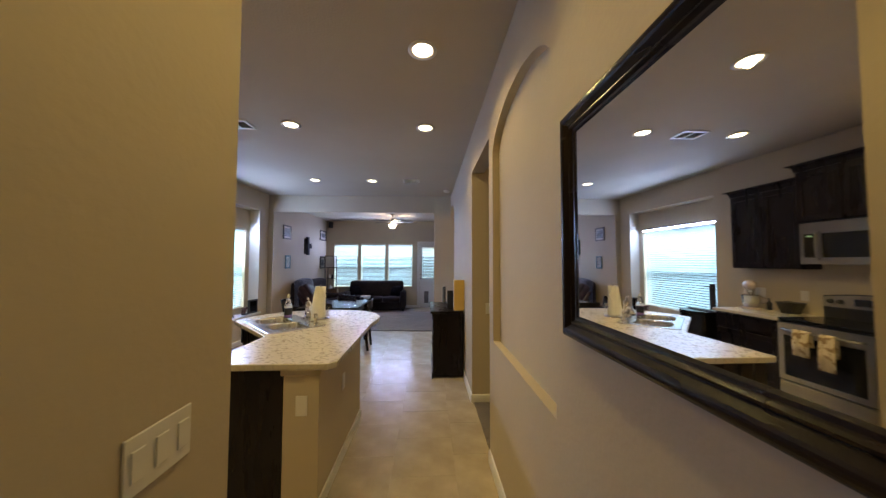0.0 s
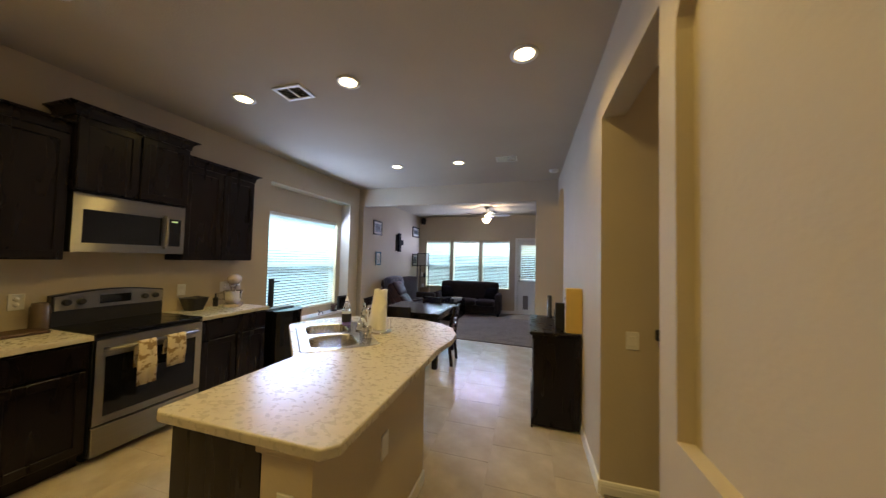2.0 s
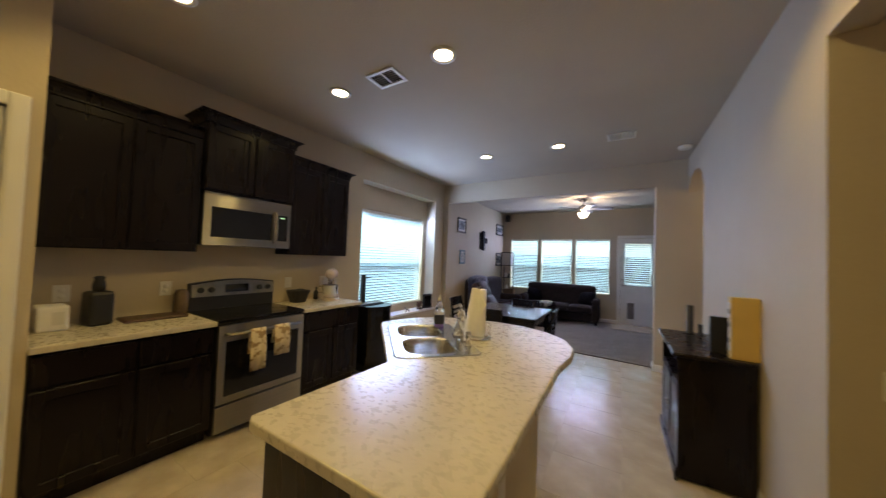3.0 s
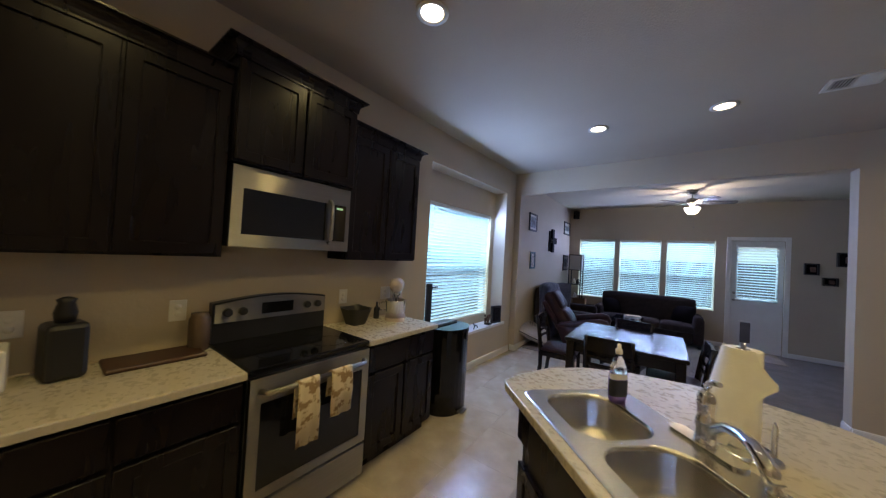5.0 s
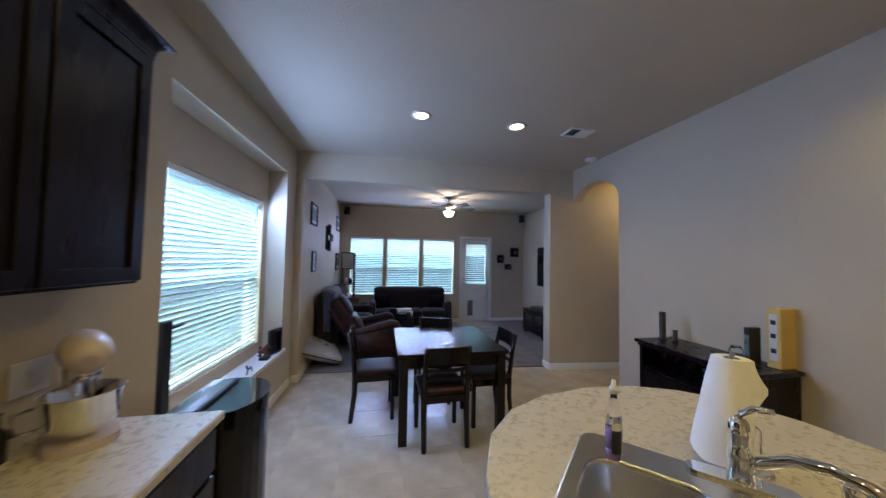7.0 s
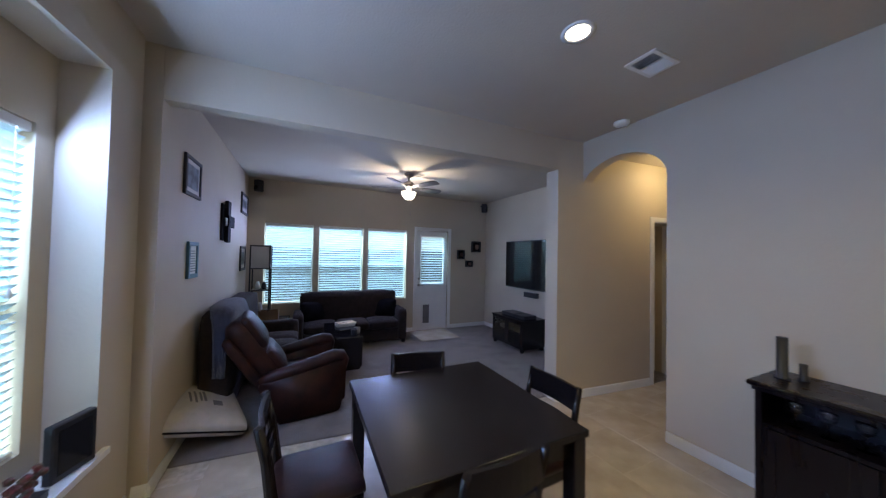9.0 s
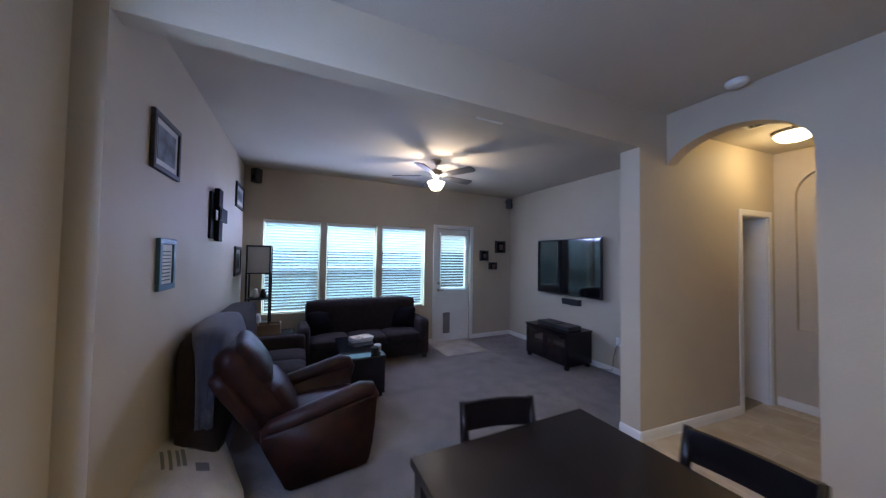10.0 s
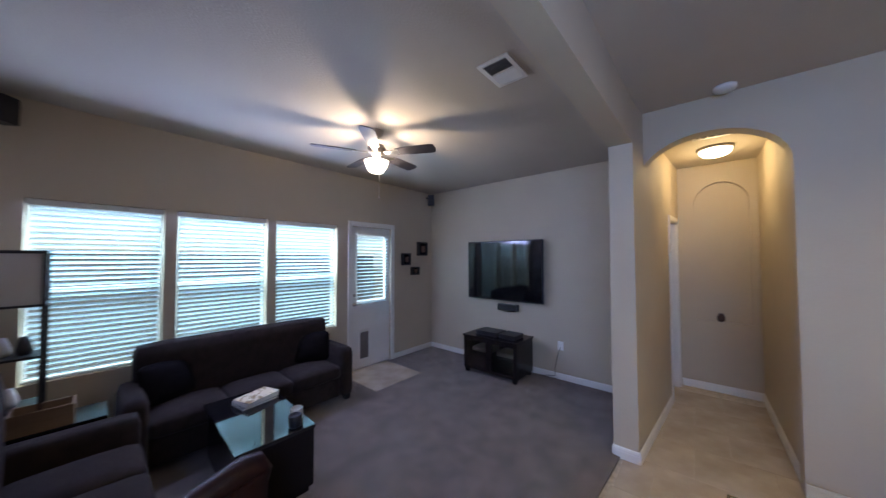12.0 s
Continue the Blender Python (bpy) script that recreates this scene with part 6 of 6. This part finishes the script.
part("upper_bottle", bm, GLASS, t)
bm = bmesh.new()
lathe(bm, [(0.012, 0.175), (0.012, 0.19), (0.007, 0.195), (0.006, 0.21), (0.003, 0.212)], 12)
part("cap", bm, WHITE, t, "white cap")
for name, z0, z1, grow, mt, lab in (("label", 0.022, 0.082, 1.03, DARK, "dark printed label"), ("label_band", 0.084, 0.104, 1.0, MAT, "pale label band")):
    bm = bmesh.new()
    rim = [(x * grow, y * 1.04) for x, y in rounded(-0.034, 0.034, -0.02, 0.02, 0.018) if y < 0.004]
    rim.sort(key=lambda q: math.atan2(q[1] - 0.01, q[0]))
    lo, hi = [[bm.verts.new((x, y, z)) for x, y in rim] for z in (z0, z1)]
    for k in range(len(rim) - 1):
        bm.faces.new((lo[k], lo[k + 1], hi[k + 1], hi[k])).smooth = True
    part(name, bm, mt, t, lab)


# ---- floor tiles, laid last ----
tiles = {}
TS, J = 0.457, 0.003
n_tiles = 0
for i in range(-8, 10):
    for j in range(-4, 16):
        x0, y0 = 0.18 + i * TS, 0.10 + (j + 0.5 * (i % 2)) * TS
        x1, y1 = x0 + TS - J, y0 + TS - J
        cx, cy = (x0 + x1) / 2, (y0 + y1) / 2
        main = -2.6 < cx < RX + 0.02 and -1.5 < cy < 7.0
        hall = RX < cx < HE and 5.8 < cy < 7.0
        HY1 = 7.185 - 0.0665 * (x0 + 2.4) if x1 < 1.07 else 6.93
        if not (main or hall):
            continue
        x1, y1 = min(x1, RX + 0.10 if main and not hall and cy < 5.7 else HE), min(y1, HY1)
        if x1 - x0 < 0.05 or y1 - y0 < 0.05:
            continue
        key = (round(x1 - x0, 3), round(y1 - y0, 3))
        if key not in tiles:
            bm = bmesh.new()
            box(bm, 0, key[0], 0, key[1], -0.008, 0.0, bevel=0.0008)
            ob = part("tile", bm, TILE)
            tiles[key] = ob.data
        else:
            ob = new("tile", tiles[key])
        ob.parent = bpy.data.objects["floor_base"]
        ob.matrix_basis = pose(x0, y0, 0.001 * random.random() - 0.0005)
